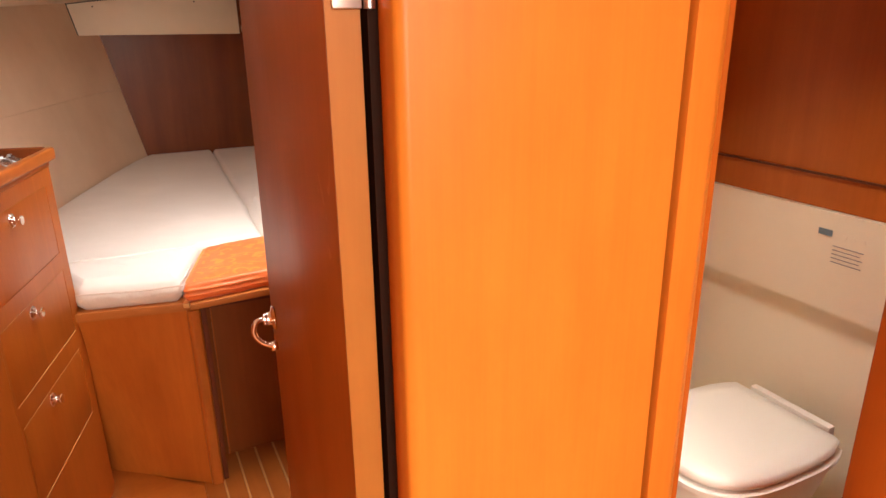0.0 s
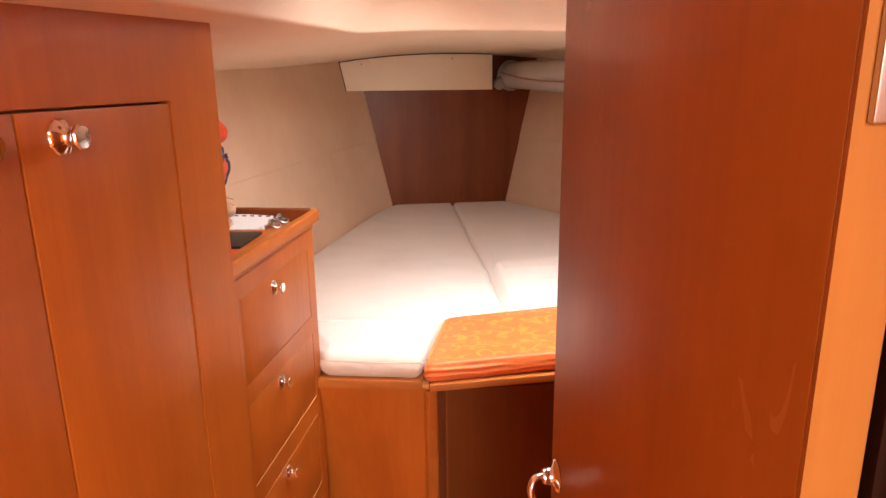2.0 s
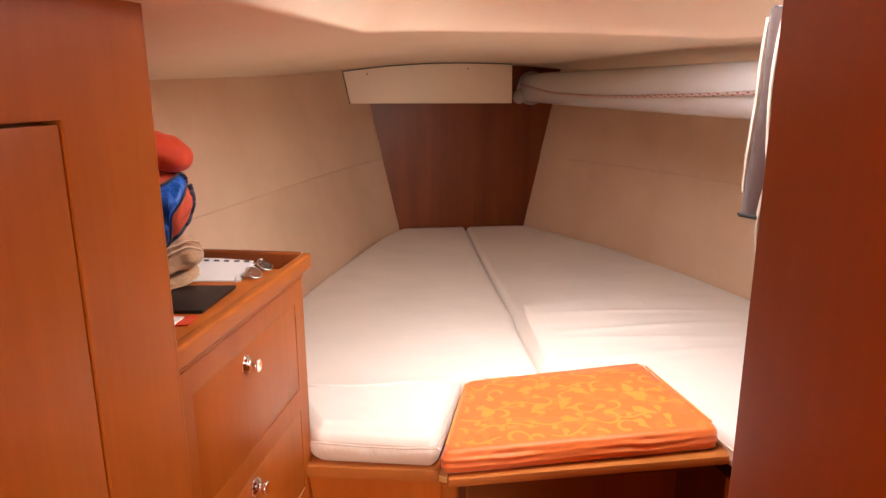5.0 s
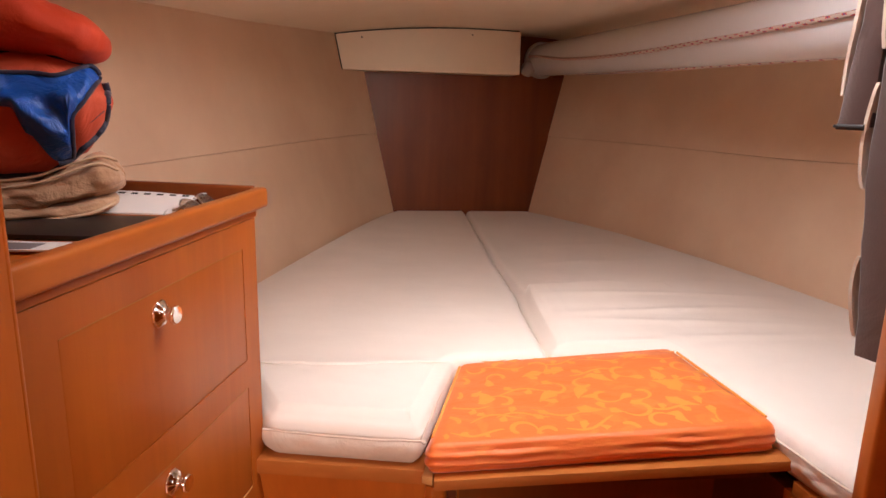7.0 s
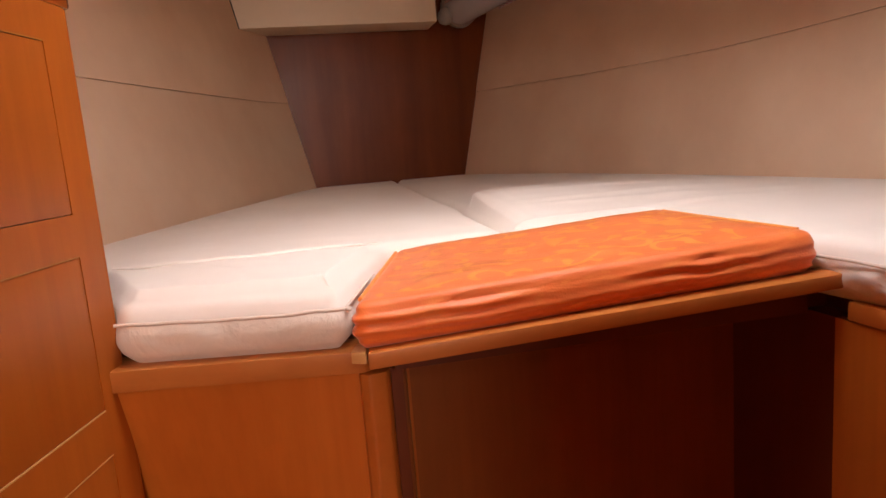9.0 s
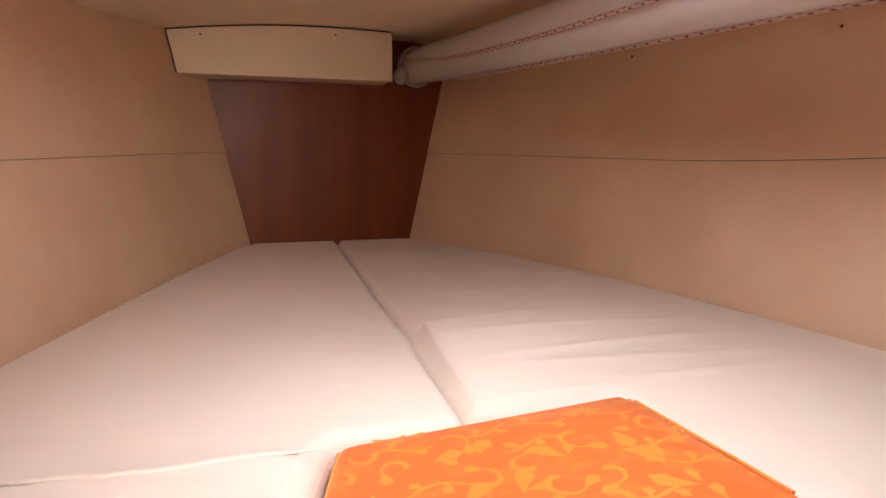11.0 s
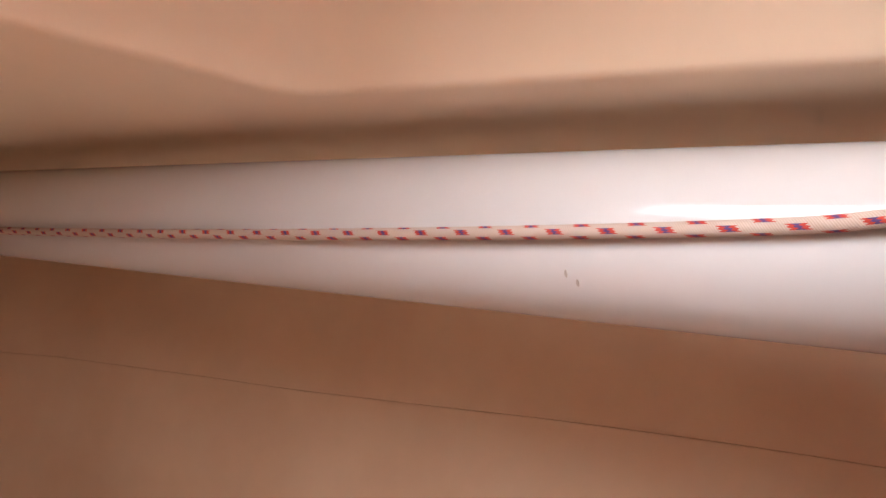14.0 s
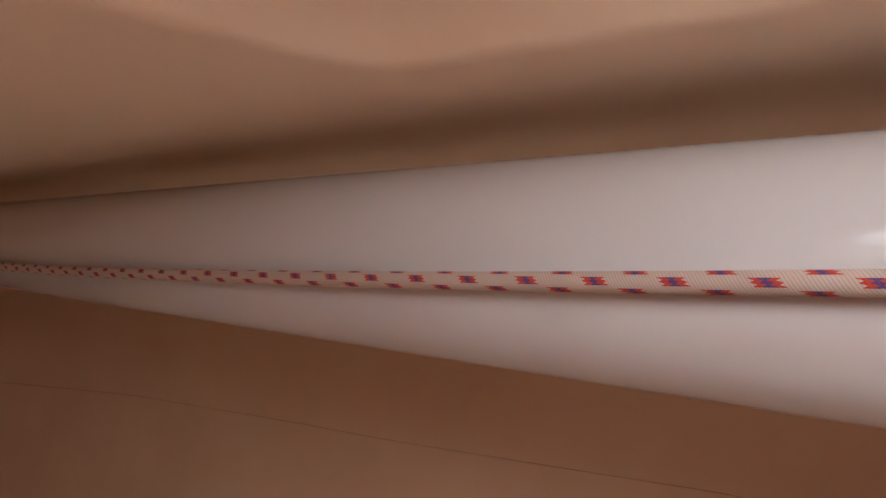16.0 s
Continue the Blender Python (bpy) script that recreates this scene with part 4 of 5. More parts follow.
# ---- boxed panel under the deckhead in the bow ----
def bow_box():
    t = thing("bow_box", (0.15, 4.0, 1.28), "cream boxed-in panel under the deckhead at the bow", "panel box")
    xs = [-0.240 + 0.0771 * i for i in range(11)]
    front = [(x, deck_z(x, 3.91) - 0.006) for x in xs]
    loops = []
    for y in (3.912, 4.098):
        loops.append([(-0.210, y, 1.289)] + [(x if x < 0.5 else 0.536, y, z) for x, z in front] + [(0.538, y, 1.287)])
    part("box_panel", loft(loops, caps=True), BOXPANEL, t)
    part("edge_gap", loft([[(x, 3.9105, deck_z(x, 3.91) - 0.0055) for x in xs[:-1] + [0.53]], [(x, 3.9105, deck_z(x, 3.91) - 0.002) for x in xs[:-1] + [0.53]], [(x, 3.93, deck_z(x, 3.91) - 0.002) for x in xs[:-1] + [0.53]]], closed=False), RUBBER, t, "dark joint against the deckhead")
    part("edge_gap", sweep([(-0.2415, 3.9125, 1.440), (-0.2115, 3.9125, 1.289)], 0.0022, 6), RUBBER, t, "dark joint against the hull lining")
    for x in (-0.13, 0.33):
        part("screw", lathe([(0.0, 0.0), (0.0035, 0.0), (0.003, 0.0015), (0.0, 0.002)], 12, Matrix.Translation((x, 3.9122, deck_z(x, 3.91) - 0.028)) @ Matrix.Rotation(radians(90), 4, "X")), BLACK_PLASTIC, t)
    return t


bow_box()

# ---- white pole stowed under the deckhead ----
def axis_at(y):
    return Vector((0.838 - 0.0865 * (y - 2), y, 1.336 + 0.010 * (y - 2)))


A, B = axis_at(1.824), axis_at(4.04)
RUN = (B - A).normalized()
POLE_M = Matrix.Translation(A) @ RUN.to_track_quat("Z", "Y").to_matrix().to_4x4()
LENGTH = (B - A).length
R = 0.070
pole = thing("spinnaker_pole", A, "white painted pole stowed under the deckhead with a rope", "pole")
part("tube", lathe([(0.056, 0.012), (0.058, 0.0), (R - 0.004, 0.0), (R - 0.0012, 0.0012), (R, 0.005), (R, LENGTH * 0.5), (R, LENGTH - 0.03)], 64, POLE_M), ALUMINIUM, pole, smooth=50)
part("end_plug", lathe([(R - 0.001, LENGTH - 0.03), (R + 0.007, LENGTH - 0.026), (R + 0.010, LENGTH - 0.004), (R + 0.004, LENGTH + 0.016), (R * 0.5, LENGTH + 0.032), (0.0, LENGTH + 0.038)], 32, POLE_M), GREY_PLASTIC, pole, "scuffed grey end plug")
jaw = lathe([(0.0, -0.036), (0.018, -0.032), (0.030, -0.016), (0.032, 0.004), (0.026, 0.022), (0.012, 0.032), (0.0, 0.034)], 20, Matrix.Translation((0.592, 3.985, 1.318)) @ Matrix.Rotation(radians(22), 4, "Y"))
part("end_jaw", jaw, GREY_PLASTIC, pole, "scuffed grey end fitting")


def on_pole(y, degrees, out):
    """A point beside the pole: degrees above the horizontal on the side facing the berth."""
    c = axis_at(y)
    side = Vector((-RUN.y, RUN.x, 0)).normalized()
    up = Vector((0, 0, 1))
    return c + (side * math.cos(radians(degrees)) + up * math.sin(radians(degrees))) * (R + out)


def exit_box():
    c = on_pole(1.8915, 12, 0.0)
    n = (c - axis_at(1.8915)).normalized()
    u = RUN.copy()
    v = n.cross(u).normalized()
    u = v.cross(n)
    tilt = Matrix.Rotation(radians(-2.5), 3, n)
    u, v = tilt @ u, tilt @ v
    m = Matrix(((u.x, v.x, n.x, c.x), (u.y, v.y, n.y, c.y), (u.z, v.z, n.z, c.z), (0, 0, 0, 1)))
    L, H = 0.0445, 0.0165

    def rounded(x0, x1, y0, y1, r, z, n=6):
        out = []
        for cx, cy, a0 in ((x1 - r, y1 - r, 0), (x0 + r, y1 - r, 90), (x0 + r, y0 + r, 180), (x1 - r, y0 + r, 270)):
            for k in range(n + 1):
                t = radians(a0 + 90 * k / n)
                out.append(m @ Vector((cx + r * math.cos(t), cy + r * math.sin(t), z)))
        return out
    hole = (-0.022, 0.030, -0.0090, 0.0090)
    plate = part("exit_box", loft([rounded(-L, L, -H, H, 0.0035, -0.008), rounded(-L, L, -H, H, 0.0035, 0.0026), rounded(-L + 0.001, L - 0.001, -H + 0.001, H - 0.001, 0.003, 0.0036), rounded(hole[0] - 0.001, hole[1] + 0.001, hole[2] - 0.001, hole[3] + 0.001, 0.002, 0.0036), rounded(*hole, 0.002, 0.0026), rounded(*hole, 0.002, -0.008)]), BLACK_PLASTIC, pole, "black plastic rope exit box")
    part("well", box(hole[0], hole[1], hole[2], hole[3], -0.020, 0.0006, 0.0, m), RUBBER, plate, "dark slot")
    part("well_edge", box(-0.0212, -0.0170, hole[2] + 0.001, hole[3] - 0.001, 0.0007, 0.0022, 0.0004, m), BLACK_PLASTIC, plate)
    sc = part("screw", lathe([(0.0, 0.0030), (0.0044, 0.0030), (0.0040, 0.0046), (0.0022, 0.0055), (0.0, 0.0058)], 20, m @ Matrix.Translation((-0.0345, 0, 0))), STEEL, plate, "cross-head steel screw")
    slot = box(-0.0022, 0.0022, -0.0005, 0.0005, 0.0054, 0.00605, 0, m @ Matrix.Translation((-0.0345, 0, 0)) @ Matrix.Rotation(radians(40), 4, "Z"))
    box(-0.0005, 0.0005, -0.0022, 0.0022, 0.0054, 0.00605, 0, m @ Matrix.Translation((-0.0345, 0, 0)) @ Matrix.Rotation(radians(40), 4, "Z"), bm=slot)
    part("screw_slot", slot, BLACK_PLASTIC, plate)
    part("screw", lathe([(0.0, 0.0030), (0.0044, 0.0030), (0.0040, 0.0046), (0.0022, 0.0055), (0.0, 0.0058)], 20, m @ Matrix.Translation((0.0365, 0.001, 0))), STEEL, plate)
    return m


EXIT = exit_box()
rope_pts = [EXIT @ Vector((-0.0115, -0.002, -0.010)), EXIT @ Vector((-0.0095, -0.0015, -0.001)), EXIT @ Vector((-0.002, 0.0005, 0.0055)), EXIT @ Vector((0.014, 0.0015, 0.0085)), EXIT @ Vector((0.044, 0.0015, 0.0092))]
rope_pts += [on_pole(y, a, 0.0058) for y, a in ((1.99, 8), (2.15, 1), (2.4, -7), (2.7, -14), (3.0, -19), (3.3, -19), (3.6, -12), (3.85, 4), (3.98, 10))]
part("rope", sweep(line(rope_pts, 12), 0.0055, 14, uv=True), ROPE, pole, "cream braided rope with red and blue flecks")
part("rope", sweep([on_pole(1.95 + 0.05 * k, -119 - 3 * math.sin(k * 0.2), 0.0056) for k in range(36)], 0.0055, 12, uv=True), ROPE, pole, "second rope along the hidden side")
for y, a in ((2.136, -24), (2.128, -30)):
    c = on_pole(y, a, 0.0002)
    part("scuff", lathe([(0.0, -0.0004), (0.0022, -0.0004), (0.0018, 0.0004), (0.0, 0.0005)], 8, Matrix.Translation(c) @ (c - axis_at(y)).to_track_quat("Z", "Y").to_matrix().to_4x4() @ Matrix.Diagonal((0.6, 1.6, 1, 1))), GREY_PLASTIC, pole)

# ---- hanging organiser on the berth-end bulkhead ----
def hanging_organiser():
    t = thing("hanging_organiser", (0.60, 1.70, 0.90), "charcoal hanging organiser with beige canvas pockets on the bulkhead", "organiser")
    u = Vector((0.948, 0.318, 0)).normalized()
    n = Vector((-0.318, 0.948, 0)).normalized()
    o = Vector((0.480, 1.6615, 0))

    def at(s, d, z):
        return o + u * s + n * d + Vector((0, 0, z))

    def case(s0, s1, z0, z1, back, front, steps=26):
        """A soft case: back(z) and front(z) give its depth, the sides stay slightly uneven."""
        loops = []
        for k in range(steps + 1):
            z = z0 + (z1 - z0) * k / steps
            wave = 0.0018 * noise.noise(Vector((z * 26, s0 * 9, 2.0))) + 0.0012 * noise.noise(Vector((z * 70, 1.0, s1)))
            d0, d1 = back(z), front(z) + wave
            loops.append([at(s0 + 0.004, d0, z), at(s0, d0 + 0.006, z), at(s0 + 0.0012 * math.sin(z * 31), 0.5 * (d0 + d1), z), at(s0, d1 - 0.003, z), at(s0 + 0.003, d1, z),
                          at(0.5 * (s0 + s1), d1 + 0.004, z), at(s1 - 0.003, d1, z), at(s1, d1 - 0.004, z), at(s1, d0, z)])
        return loft(loops, caps=True)

    def pocket(s0, s1, z0, z1, front, swell):
        rows = []
        for k in range(15):
            f = k / 14
            z = z0 + (z1 - z0) * f
            row = []
            for i in range(17):
                g = i / 16
                bulge = swell * (math.sin(math.pi * f) ** 0.6) * (0.75 + 0.25 * math.sin(math.pi * g)) + 0.0015 * noise.noise(Vector((g * 6, z * 25, s1)))
                row.append(at(s0 + (s1 - s0) * g + 0.006 * (g - 0.5) * math.sin(math.pi * f), front(z) + 0.0045 + bulge, z))
            rows.append(row)
        return slab(rows, n * -0.004)

    low = lambda z: 0.061 + 0.021 * min(1.0, (z - 0.90) / 0.20)
    high = lambda z: 0.125 - 0.017 * min(1.0, max(0.0, (z - 1.15) / 0.17))
    part("back_compartment", case(-0.010, 0.2275, 0.898, 1.452, lambda z: -0.0165, low), CHARCOAL_CLOTH, t, "charcoal side and back", 50)
    part("upper_compartment", case(-0.010, 0.178, 1.152, 1.452, lambda z: low(z) + 0.005, high), CHARCOAL_CLOTH, t, "charcoal upper compartment", 50)
    part("pocket", pocket(-0.008, 0.2335, 1.235, 1.442, low, 0.009), CANVAS, t, "beige canvas pocket")
    part("pocket", pocket(-0.008, 0.226, 0.918, 1.010, low, 0.006), CANVAS, t, "beige canvas pocket")
    part("pocket", pocket(-0.008, 0.226, 1.085, 1.200, low, 0.007), CANVAS, t, "beige canvas pocket")
    part("pocket", pocket(-0.008, 0.184, 1.186, 1.440, high, 0.005), CANVAS, t, "beige canvas pocket")
    part("binding", sweep(line([at(s, high(1.152) + 0.001 - abs(s + 0.008) * 0.0, 1.152) for s in (-0.0095, 0.05, 0.12, 0.176)], 6), 0.0018, 8), RUBBER, t, "dark lower binding")
    part("binding", sweep(line([at(-0.0105, d, 1.1515) for d in (0.090, 0.098, 0.108, 0.1215)], 6), 0.0034, 10), RUBBER, t, "dark lower binding")
    part("binding", sweep(line([at(0.178, high(z) + 0.001, z) for z in (1.152, 1.18, 1.22, 1.26, 1.29)], 6), 0.0040, 12), NAVY_TRIM, t, "navy edge binding")
    part("binding", sweep(line([at(0.182, high(z) + 0.006, z) for z in (1.422, 1.434, 1.446, 1.454)], 6), lambda k: 0.0015 + 0.0035 * k, 12), NAVY_TRIM, t, "navy edge binding")
    part("binding", sweep(line([at(0.183 - 0.019 * k, high(1.45) + 0.006, 1.453) for k in range(10)], 4), 0.0048, 12), NAVY_TRIM, t, "navy top binding")
    part("binding", sweep(line([at(0.229, low(z) + 0.006 + 0.008 * max(0.0, (z - 1.2) / 0.1), z) for z in (0.90, 1.0, 1.1, 1.2, 1.26, 1.315)], 6), lambda k: 0.0010 + 0.0034 * min(1.0, 6 * (1 - k)), 14), NAVY_TRIM, t, "navy edge binding")
    part("binding", sweep(line([at(0.2315, low(z) + 0.008, z) for z in (1.426, 1.436, 1.446, 1.455)], 6), lambda k: 0.0012 + 0.0040 * k, 16), NAVY_TRIM, t, "navy edge binding")
    part("binding", sweep(line([at(0.2325 - 0.012 * k, low(1.45) + 0.008, 1.454) for k in range(6)], 4), 0.0054, 12), NAVY_TRIM, t, "navy top binding")
    return t


hanging_organiser()

# ---- things on the counter ----
VIEW_R, VIEW_W = Vector((0.957, 0.289, 0)), Vector((-0.289, 0.957, 0))


def heap(h, z, w):
    """h along the heap, z up, w away from the passage."""
    return Vector((-0.5465, 1.9515, 0)) + VIEW_R * h + VIEW_W * w + Vector((0, 0, z))


def between(table, h):
    """Smooth value from a short table of (h, value)."""
    h = min(max(h, table[0][0]), table[-1][0])
    for (a, va), (b, vb) in zip(table, table[1:]):
        if h <= b:
            k = (h - a) / (b - a)
            return va + (vb - va) * k * k * (3 - 2 * k)
    return table[-1][1]


def roll(top, low, depth, h0, h1, seed, rough=0.004, centre=0.0, steps=44, turns=44, power=2.4):
    """A stuffed roll lying along h, with its top and bottom lines and rounded ends."""
    loops = []
    for i in range(steps + 1):
        h = h0 + (h1 - h0) * (0.5 - 0.5 * math.cos(math.pi * i / steps))
        zt, zb = between(top, h), between(low, h)
        end = min(1.0, (h1 - h) / 0.035) if h1 - h < 0.035 else 1.0
        k = max(0.02, math.sqrt(max(0.0, 1 - (1 - end) ** 2)))
        loop = []
        for j in range(turns):
            a = 2 * math.pi * j / turns
            cz = math.copysign(abs(math.sin(a)) ** (2 / power), math.sin(a))
            cw = math.copysign(abs(math.cos(a)) ** (2 / power), math.cos(a))
            q = Vector((h * 16, cz * 1.4, cw * 1.4 + seed))
            bump = rough * noise.noise(q) + 0.45 * rough * noise.noise(Vector((h * 60, cz * 3.5, cw * 3 + seed)))
            loop.append(heap(h, 0.5 * (zt + zb) + (0.5 * (zt - zb) * k + bump) * cz, centre + (depth * k + bump) * cw))
        loops.append(loop)
    return loft(loops, caps=True)


bag = thing("sleeping_bag", (-0.56, 1.99, 1.041), "bundled red sleeping bag with blue lining and navy binding", "sleeping bag")
part("upper_roll", roll([(-0.12, 1.318), (-0.02, 1.314), (0.03, 1.298), (0.062, 1.276), (0.09, 1.266), (0.122, 1.256)], [(-0.12, 1.205), (0.0, 1.216), (0.05, 1.213), (0.085, 1.205), (0.122, 1.203)], 0.085, -0.12, 0.1225, 1.7, 0.004, 0.045), RED_CLOTH, bag, "smooth red outer fabric", 80)
LOW_TOP = [(-0.12, 1.222), (0.05, 1.218), (0.09, 1.206), (0.118, 1.180)]
LOW_END = [(-0.12, 1.056), (0.02, 1.058), (0.05, 1.066), (0.08, 1.088), (0.10, 1.108), (0.118, 1.135)]
part("lower_roll", roll(LOW_TOP, LOW_END, 0.075, -0.12, 0.119, 5.2, 0.005, 0.045), CORAL_CLOTH, bag, "coral quilted outer fabric", 80)


def face_w(h, z):
    """Depth of the lower roll's near face."""
    zt, zb = between(LOW_TOP, h), between(LOW_END, h)
    end = min(1.0, max(0.02, (0.119 - h) / 0.035))
    k = math.sqrt(max(0.0, 1 - (1 - end) ** 2))
    f = min(0.98, abs((z - 0.5 * (zt + zb)) / max(0.5 * (zt - zb) * k, 1e-3)))
    return 0.045 - 0.075 * k * (1 - f ** 2.4) ** (1 / 2.4)


BLUE_TOP = [(-0.05, 1.186), (0.03, 1.189), (0.062, 1.187), (0.085, 1.196), (0.097, 1.201), (0.106, 1.192)]
BLUE_LOW = [(-0.05, 1.165), (0.012, 1.150), (0.027, 1.118), (0.054, 1.083), (0.070, 1.086), (0.076, 1.140), (0.088, 1.156), (0.100, 1.176), (0.106, 1.186)]
rows = []
for i in range(49):
    h = -0.05 + 0.156 * i / 48
    zt, zb = between(BLUE_TOP, h), between(BLUE_LOW, h)
    row = []
    for j in range(25):
        f = j / 24
        z = zt + (zb - zt) * f
        crease = 0.009 * math.exp(-((z - 1.168 - 0.22 * h) / 0.008) ** 2)
        lift = 0.006 + 0.010 * math.sin(math.pi * f) ** 0.7 - crease + 0.007 * math.sin(h * 95 + z * 120) * math.sin(math.pi * f) + 0.004 * noise.noise(Vector((h * 45, z * 60, 3.0)))
        row.append(heap(h, z, face_w(h, z) - max(0.006, lift)))
    rows.append(row)
part("open_lining", slab(rows, VIEW_W * 0.006), BLUE_CLOTH, bag, "bright blue silky lining", 70)


def edging(pairs, radius, proud=0.004):
    return part("binding", sweep([heap(h, z, face_w(h, z) - proud) for h, z, _ in line([(h, z, 0.0) for h, z in pairs], 8)], radius, 8), NAVY_TRIM, bag, "navy edge binding")


edging([(-0.03, 1.213), (0.03, 1.2165), (0.060, 1.211), (0.090, 1.203)], 0.0024, 0.002)
edging([(-0.05, 1.188), (0.03, 1.191), (0.062, 1.189), (0.085, 1.198), (0.098, 1.203), (0.107, 1.192), (0.101, 1.175), (0.088, 1.155), (0.077, 1.140), (0.074, 1.112), (0.069, 1.086), (0.054, 1.080)], 0.0030, 0.007)
edging([(0.112, 1.182), (0.1145, 1.165), (0.113, 1.146), (0.104, 1.122), (0.083, 1.100), (0.060, 1.080), (0.03, 1.064), (-0.02, 1.062)], 0.0046, 0.001)
edging([(0.08, 1.128), (0.094, 1.132), (0.110, 1.146)], 0.0008, 0.0005)

part("end_cap", lathe([(0.0, -0.016), (0.014, -0.012), (0.020, 0.0), (0.017, 0.012), (0.0, 0.017)], 24, Matrix.Translation(heap(-0.014, 1.322, 0.03))), NAVY_TRIM, bag, "dark gathered end")

towel = thing("towel", (-0.52, 1.99, 1.003), "beige towel folded into a flat roll on the counter", "towel")
for top, low, h1, seed, rough, deep in (([(-0.10, 1.026), (0.06, 1.028), (0.11, 1.034), (0.138, 1.036)], [(-0.10, 1.0045), (0.07, 1.0045), (0.11, 1.010), (0.138, 1.020)], 0.116, 9.3, 0.004, 0.072),
                                       ([(-0.10, 1.052), (0.02, 1.058), (0.064, 1.074), (0.10, 1.088), (0.130, 1.074)], [(-0.10, 1.014), (0.03, 1.016), (0.06, 1.020), (0.10, 1.026), (0.130, 1.030)], 0.126, 6.6, 0.011, 0.070)):
    part("fold", roll(top, low, deep, -0.10, h1, seed, rough, 0.055, power=2.6, steps=72, turns=60), TOWEL, towel, "", 80)
for pts in ([(-0.04, 1.056, -0.004), (0.02, 1.062, -0.002), (0.05, 1.072, -0.001), (0.08, 1.082, 0.000), (0.10, 1.087, 0.006), (0.118, 1.080, 0.022)], [(-0.04, 1.048, -0.010), (0.02, 1.054, -0.010), (0.05, 1.063, -0.011), (0.08, 1.075, -0.009), (0.10, 1.078, -0.004), (0.119, 1.068, 0.012)], [(0.03, 1.008, -0.016), (0.075, 1.013, -0.018), (0.095, 1.018, -0.014), (0.112, 1.026, 0.008)]):
    part("hem", sweep([heap(*p) for p in line(pts, 8)], 0.0028, 10, flat=0.7), HEM, towel, "lighter stitched hem")

paper = thing("papers", (-0.43, 2.10, 1.003), "white papers in a clear punched sleeve on the counter", "papers")
def leaning(bm):
    """The sleeve slopes up to lean on the end rail."""
    for v in bm.verts:
        v.co.z += 0.18 * max(0.0, v.co.y - 2.035)
    return bm


part("sheet", leaning(prism([(-0.515, 2.025), (-0.375, 2.012), (-0.366, 2.098), (-0.515, 2.118)], 1.0036, 1.0060)), PAPER, paper)
part("printed_block", leaning(prism([(-0.490, 2.045), (-0.420, 2.038), (-0.416, 2.062), (-0.488, 2.070)], 1.00605, 1.0064)), LABEL_BLUE, paper, "faint printed block")
part("punched_edge", leaning(prism([(-0.515, 2.119), (-0.366, 2.099), (-0.364, 2.113), (-0.515, 2.133)], 1.0036, 1.0056)), PAPER, paper, "white punched margin")
for k in range(7):
    x = -0.500 + 0.0195 * k
    y = 2.121 - 0.134 * (x + 0.515)
    part("hole", leaning(prism([(x, y - 0.0035), (x + 0.010, y - 0.0048), (x + 0.010, y + 0.0022), (x, y + 0.0035)], 1.0057, 1.0062)), RUBBER, paper, "dark punched slot")
folder = solid("folder", prism([(-0.545, 1.985), (-0.374, 1.968), (-0.400, 1.835), (-0.575, 1.855)], 1.0036, 1.0100, 0.0015), FOLDER, "flat black folder lying on the counter", "folder")
cards = thing("leaflets", (-0.45, 1.80, 1.003), "small stack of printed leaflets on the counter", "leaflets")
part("leaflet", prism([(-0.500, 1.778), (-0.408, 1.782), (-0.404, 1.822), (-0.494, 1.832)], 1.0034, 1.0058), RED_CLOTH, cards, "red printed leaflet")
part("leaflet", prism([(-0.510, 1.775), (-0.428, 1.772), (-0.422, 1.812), (-0.504, 1.822)], 1.0062, 1.0082), PAPER, cards, "white leaflet with a grey picture")
part("printed_picture", prism([(-0.500, 1.780), (-0.450, 1.778), (-0.446, 1.804), (-0.496, 1.810)], 1.0083, 1.0088), PRINT, cards)

glasses = thing("sunglasses", (-0.35, 2.06, 1.003), "folded sunglasses with thin metal frames on the counter", "sunglasses")
for x, y in ((-0.342, 2.090), (-0.354, 2.035)):
    part("lens", lathe([(0.0, -0.001), (0.0145, -0.001), (0.0145, 0.001), (0.0, 0.001)], 24, Matrix.Translation((x, y, 1.014)) @ Matrix.Rotation(radians(30), 4, "Y") @ Matrix.Rotation(radians(20), 4, "X")), TINTED, glasses, "tinted lens")
    part("rim", sweep([Matrix.Translation((x, y, 1.014)) @ Matrix.Rotation(radians(30), 4, "Y") @ Matrix.Rotation(radians(20), 4, "X") @ Vector((0.015 * math.cos(a), 0.015 * math.sin(a), 0)) for a in [2 * math.pi * i / 20 for i in range(21)]], 0.0014, 6), STEEL, glasses)
part("bridge", sweep([(-0.346, 2.073, 1.022), (-0.348, 2.062, 1.026), (-0.351, 2.052, 1.022)], 0.0014, 6), STEEL, glasses)
part("temple", sweep(line([(-0.345, 2.106, 1.020), (-0.370, 2.085, 1.012), (-0.385, 2.03, 1.007), (-0.380, 2.00, 1.006)], 6), 0.0016, 6), STEEL, glasses)
part("temple", sweep(line([(-0.356, 2.018, 1.018), (-0.372, 2.02, 1.010), (-0.381, 2.05, 1.008), (-0.383, 2.09, 1.007)], 6), 0.0016, 6), STEEL, glasses)

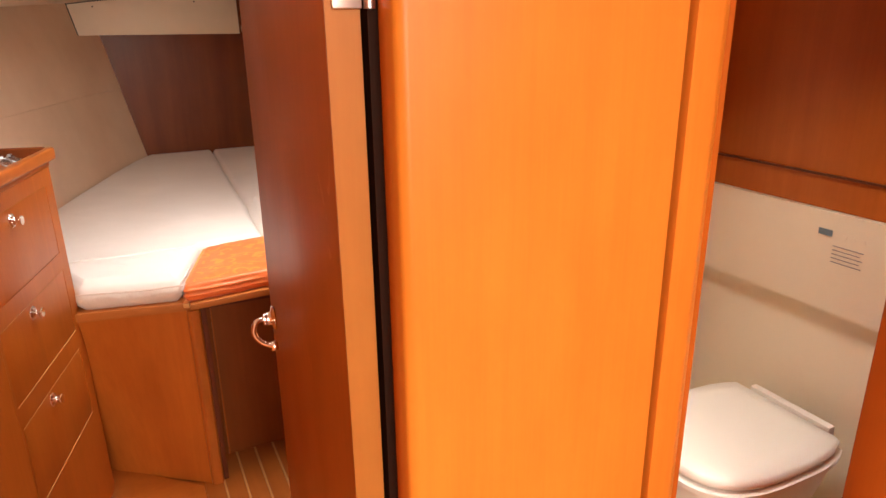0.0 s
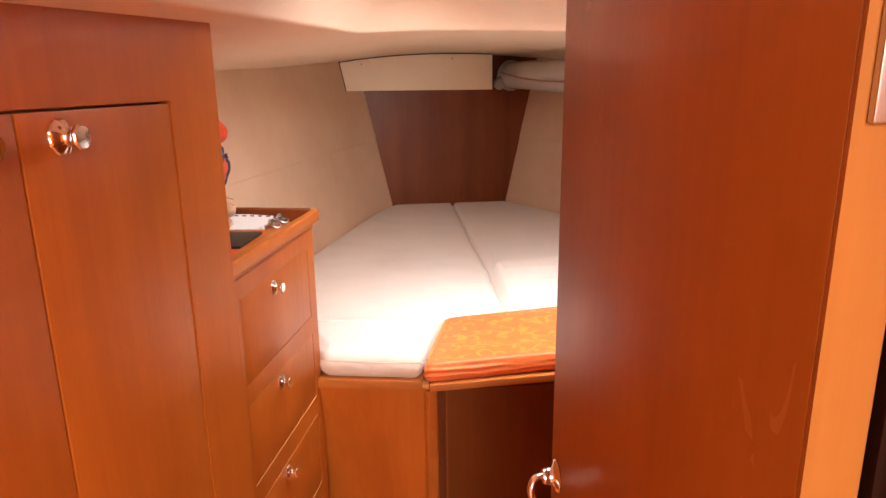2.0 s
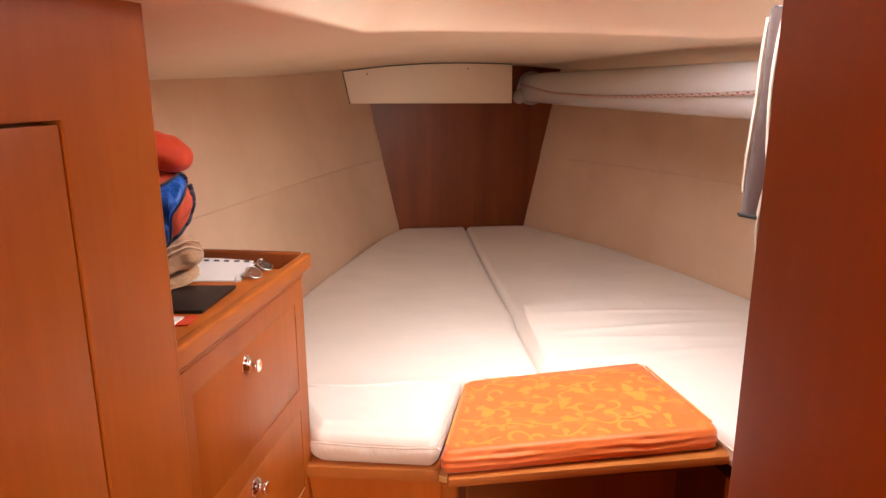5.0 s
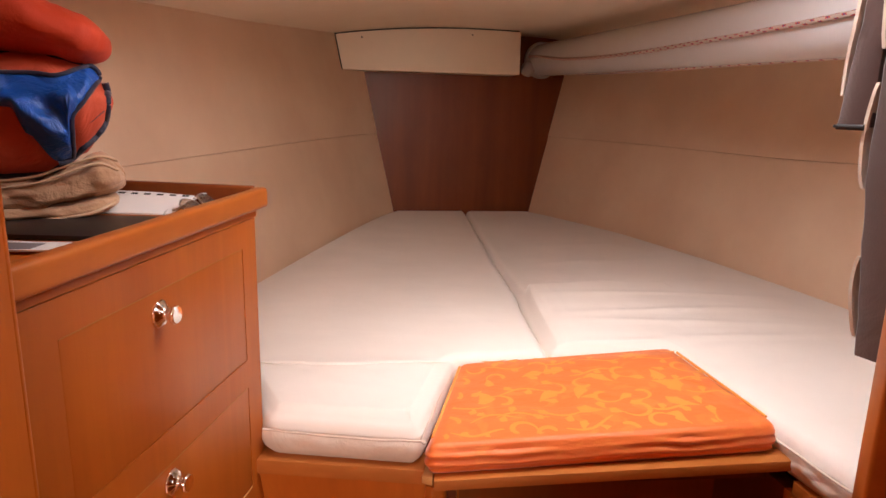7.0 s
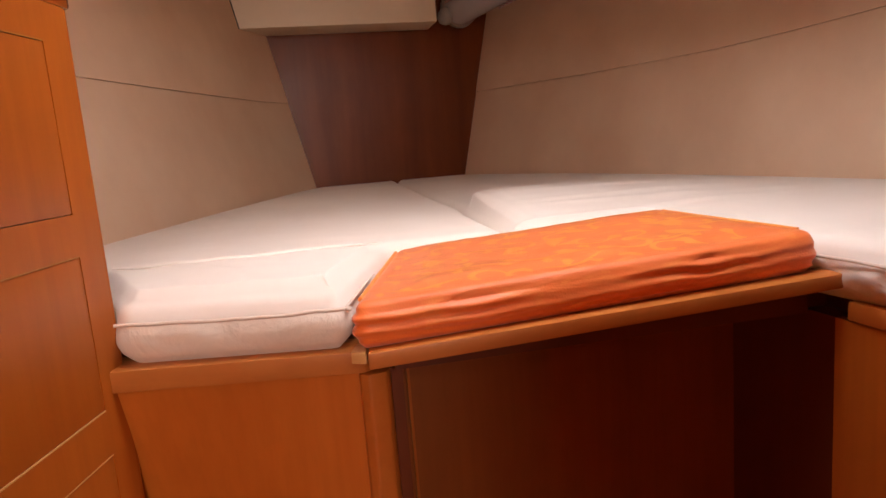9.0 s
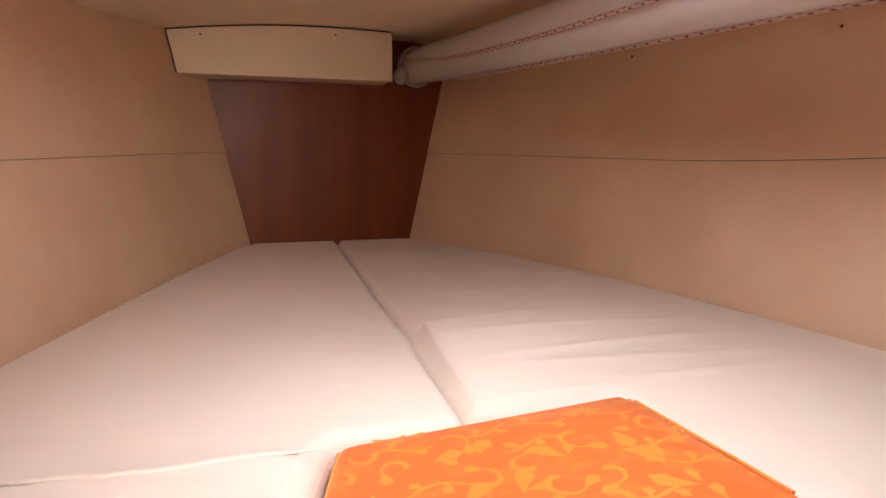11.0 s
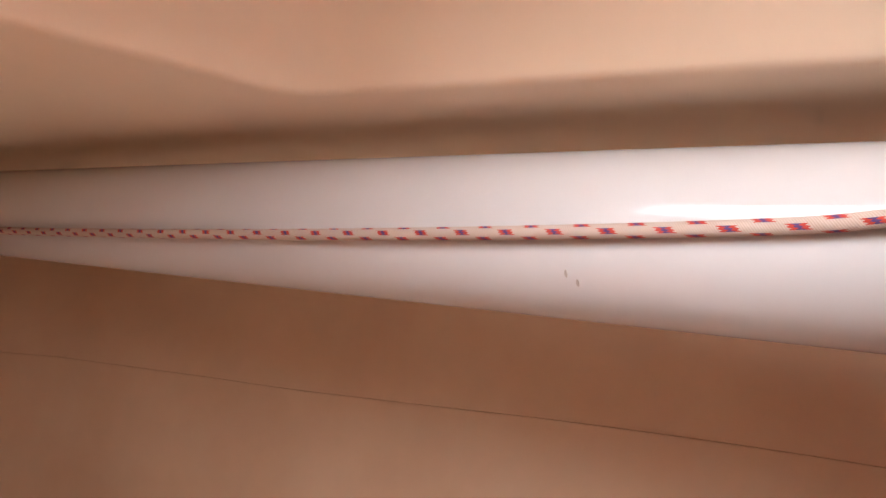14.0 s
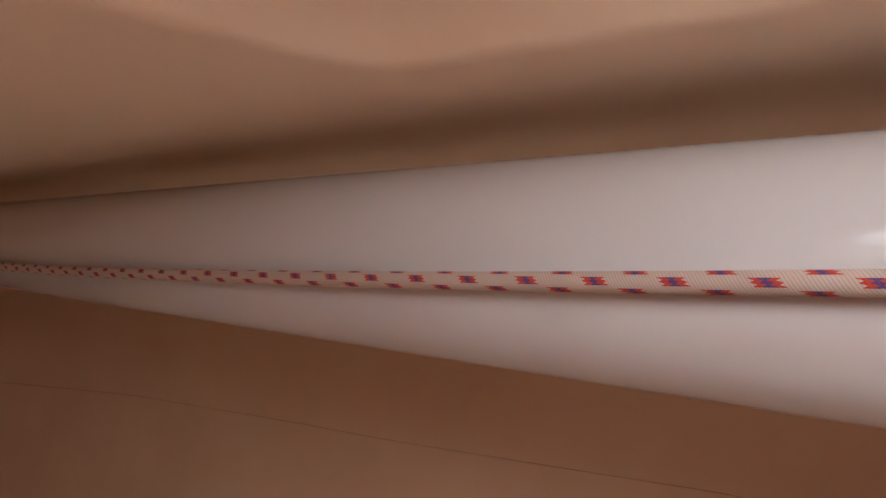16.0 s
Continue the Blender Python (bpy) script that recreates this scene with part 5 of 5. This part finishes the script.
# ---- toilet compartment ----
solid("wall_head_side", box(1.275, 1.32, 0.67, 1.60, 0.9135, 1.75), MAHOGANY, "mahogany wall over the moulded lining of the toilet compartment", "wall", "structure")
liner = solid("wall_head_lining", slab([[(1.262, y, 0.912), (1.268, y, 0.89), (1.270, y, 0.690), (1.276, y, 0.675), (1.296, y, 0.660), (1.300, y, 0.63), (1.302, y, 0.30), (1.29, y, 0.0)] for y in (0.67, 0.9, 1.2, 1.45, 1.60)], (0.04, 0, 0)), GELCOAT, "cream moulded lining of the toilet compartment", "wall", "structure", smooth=50)
part("trim_strip", box(1.268, 1.2745, 0.67, 1.58, 0.985, 0.990, 0.001), DARK_AND_SHADED_WOOD, liner)
solid("wall_head_forward", prism([(0.520, 1.43), (1.36, 1.43), (1.36, 1.475), (0.520, 1.475)], 0.0, 1.75), GELCOAT, "cream moulded end of the toilet compartment", "wall", "structure")
sign = thing("instruction_label", (1.262, 1.05, 0.83), "small printed instruction label with a blue mark", "label")
part("mark", box(1.2655, 1.2670, 1.058, 1.090, 0.858, 0.872, 0.0005), LABEL_BLUE, sign, "blue oval mark")
for k in range(3):
    part("symbol", box(1.2660, 1.2672, 1.025 - 0.020 * k, 1.033 - 0.020 * k, 0.860, 0.868), GELCOAT, sign)
for k in range(5):
    part("text_line", box(1.2668, 1.2688, 0.985 + 0.006 * (k % 2), 1.053, 0.838 - 0.009 * k, 0.8393 - 0.009 * k), PRINT, sign)

toilet = thing("toilet", (1.02, 1.05, 0.0), "white marine toilet with closed lid", "toilet")


def egg(scale, z, cx=1.04, cy=1.055, n=60):
    out = []
    for i in range(n):
        a = 2 * math.pi * i / n
        out.append(Vector((cx + min(0.225 * scale * math.copysign(abs(math.cos(a)) ** 0.72, math.cos(a)), 0.170 * scale), cy + 0.172 * scale * math.copysign(abs(math.sin(a)) ** 0.62, math.sin(a)), z)))
    return out


part("bowl", loft([egg(0.45, 0.0), egg(0.50, 0.08), egg(0.62, 0.2), egg(0.85, 0.32), egg(0.95, 0.40), egg(0.95, 0.405)], caps=True), WHITE_PLASTIC, toilet, smooth=60)
part("seat", loft([egg(0.92, 0.407), egg(1.0, 0.410), egg(1.0, 0.420), egg(0.95, 0.424)], caps=True), WHITE_PLASTIC, toilet, smooth=60)
part("lid", loft([egg(0.90, 0.4265), egg(0.955, 0.430), egg(0.965, 0.440), egg(0.925, 0.449), egg(0.7, 0.455), egg(0.3, 0.457)], caps=True), WHITE_PLASTIC, toilet, smooth=60)
part("hinge", box(1.2135, 1.235, 0.95, 1.16, 0.40, 0.45, 0.006), WHITE_PLASTIC, toilet)
pump = thing("toilet_pump", (1.16, 0.86, 0.0), "white toilet pump base on the compartment floor", "pump")
part("housing", lathe([(0.05, 0.0), (0.05, 0.10), (0.035, 0.12), (0.030, 0.24), (0.0, 0.25)], 20, Matrix.Translation((1.18, 0.84, 0.0))), WHITE_PLASTIC, pump)
part("handle", sweep([(1.18, 0.84, 0.25), (1.18, 0.84, 0.32)], 0.008, 10), GREY_PLASTIC, pump)
solid("head_floor", prism([(0.53, 0.67), (1.28, 0.67), (1.28, 1.42), (0.53, 1.42)], 0.0, 0.004), GELCOAT, "cream moulded floor of the toilet compartment", "floor", "structure")
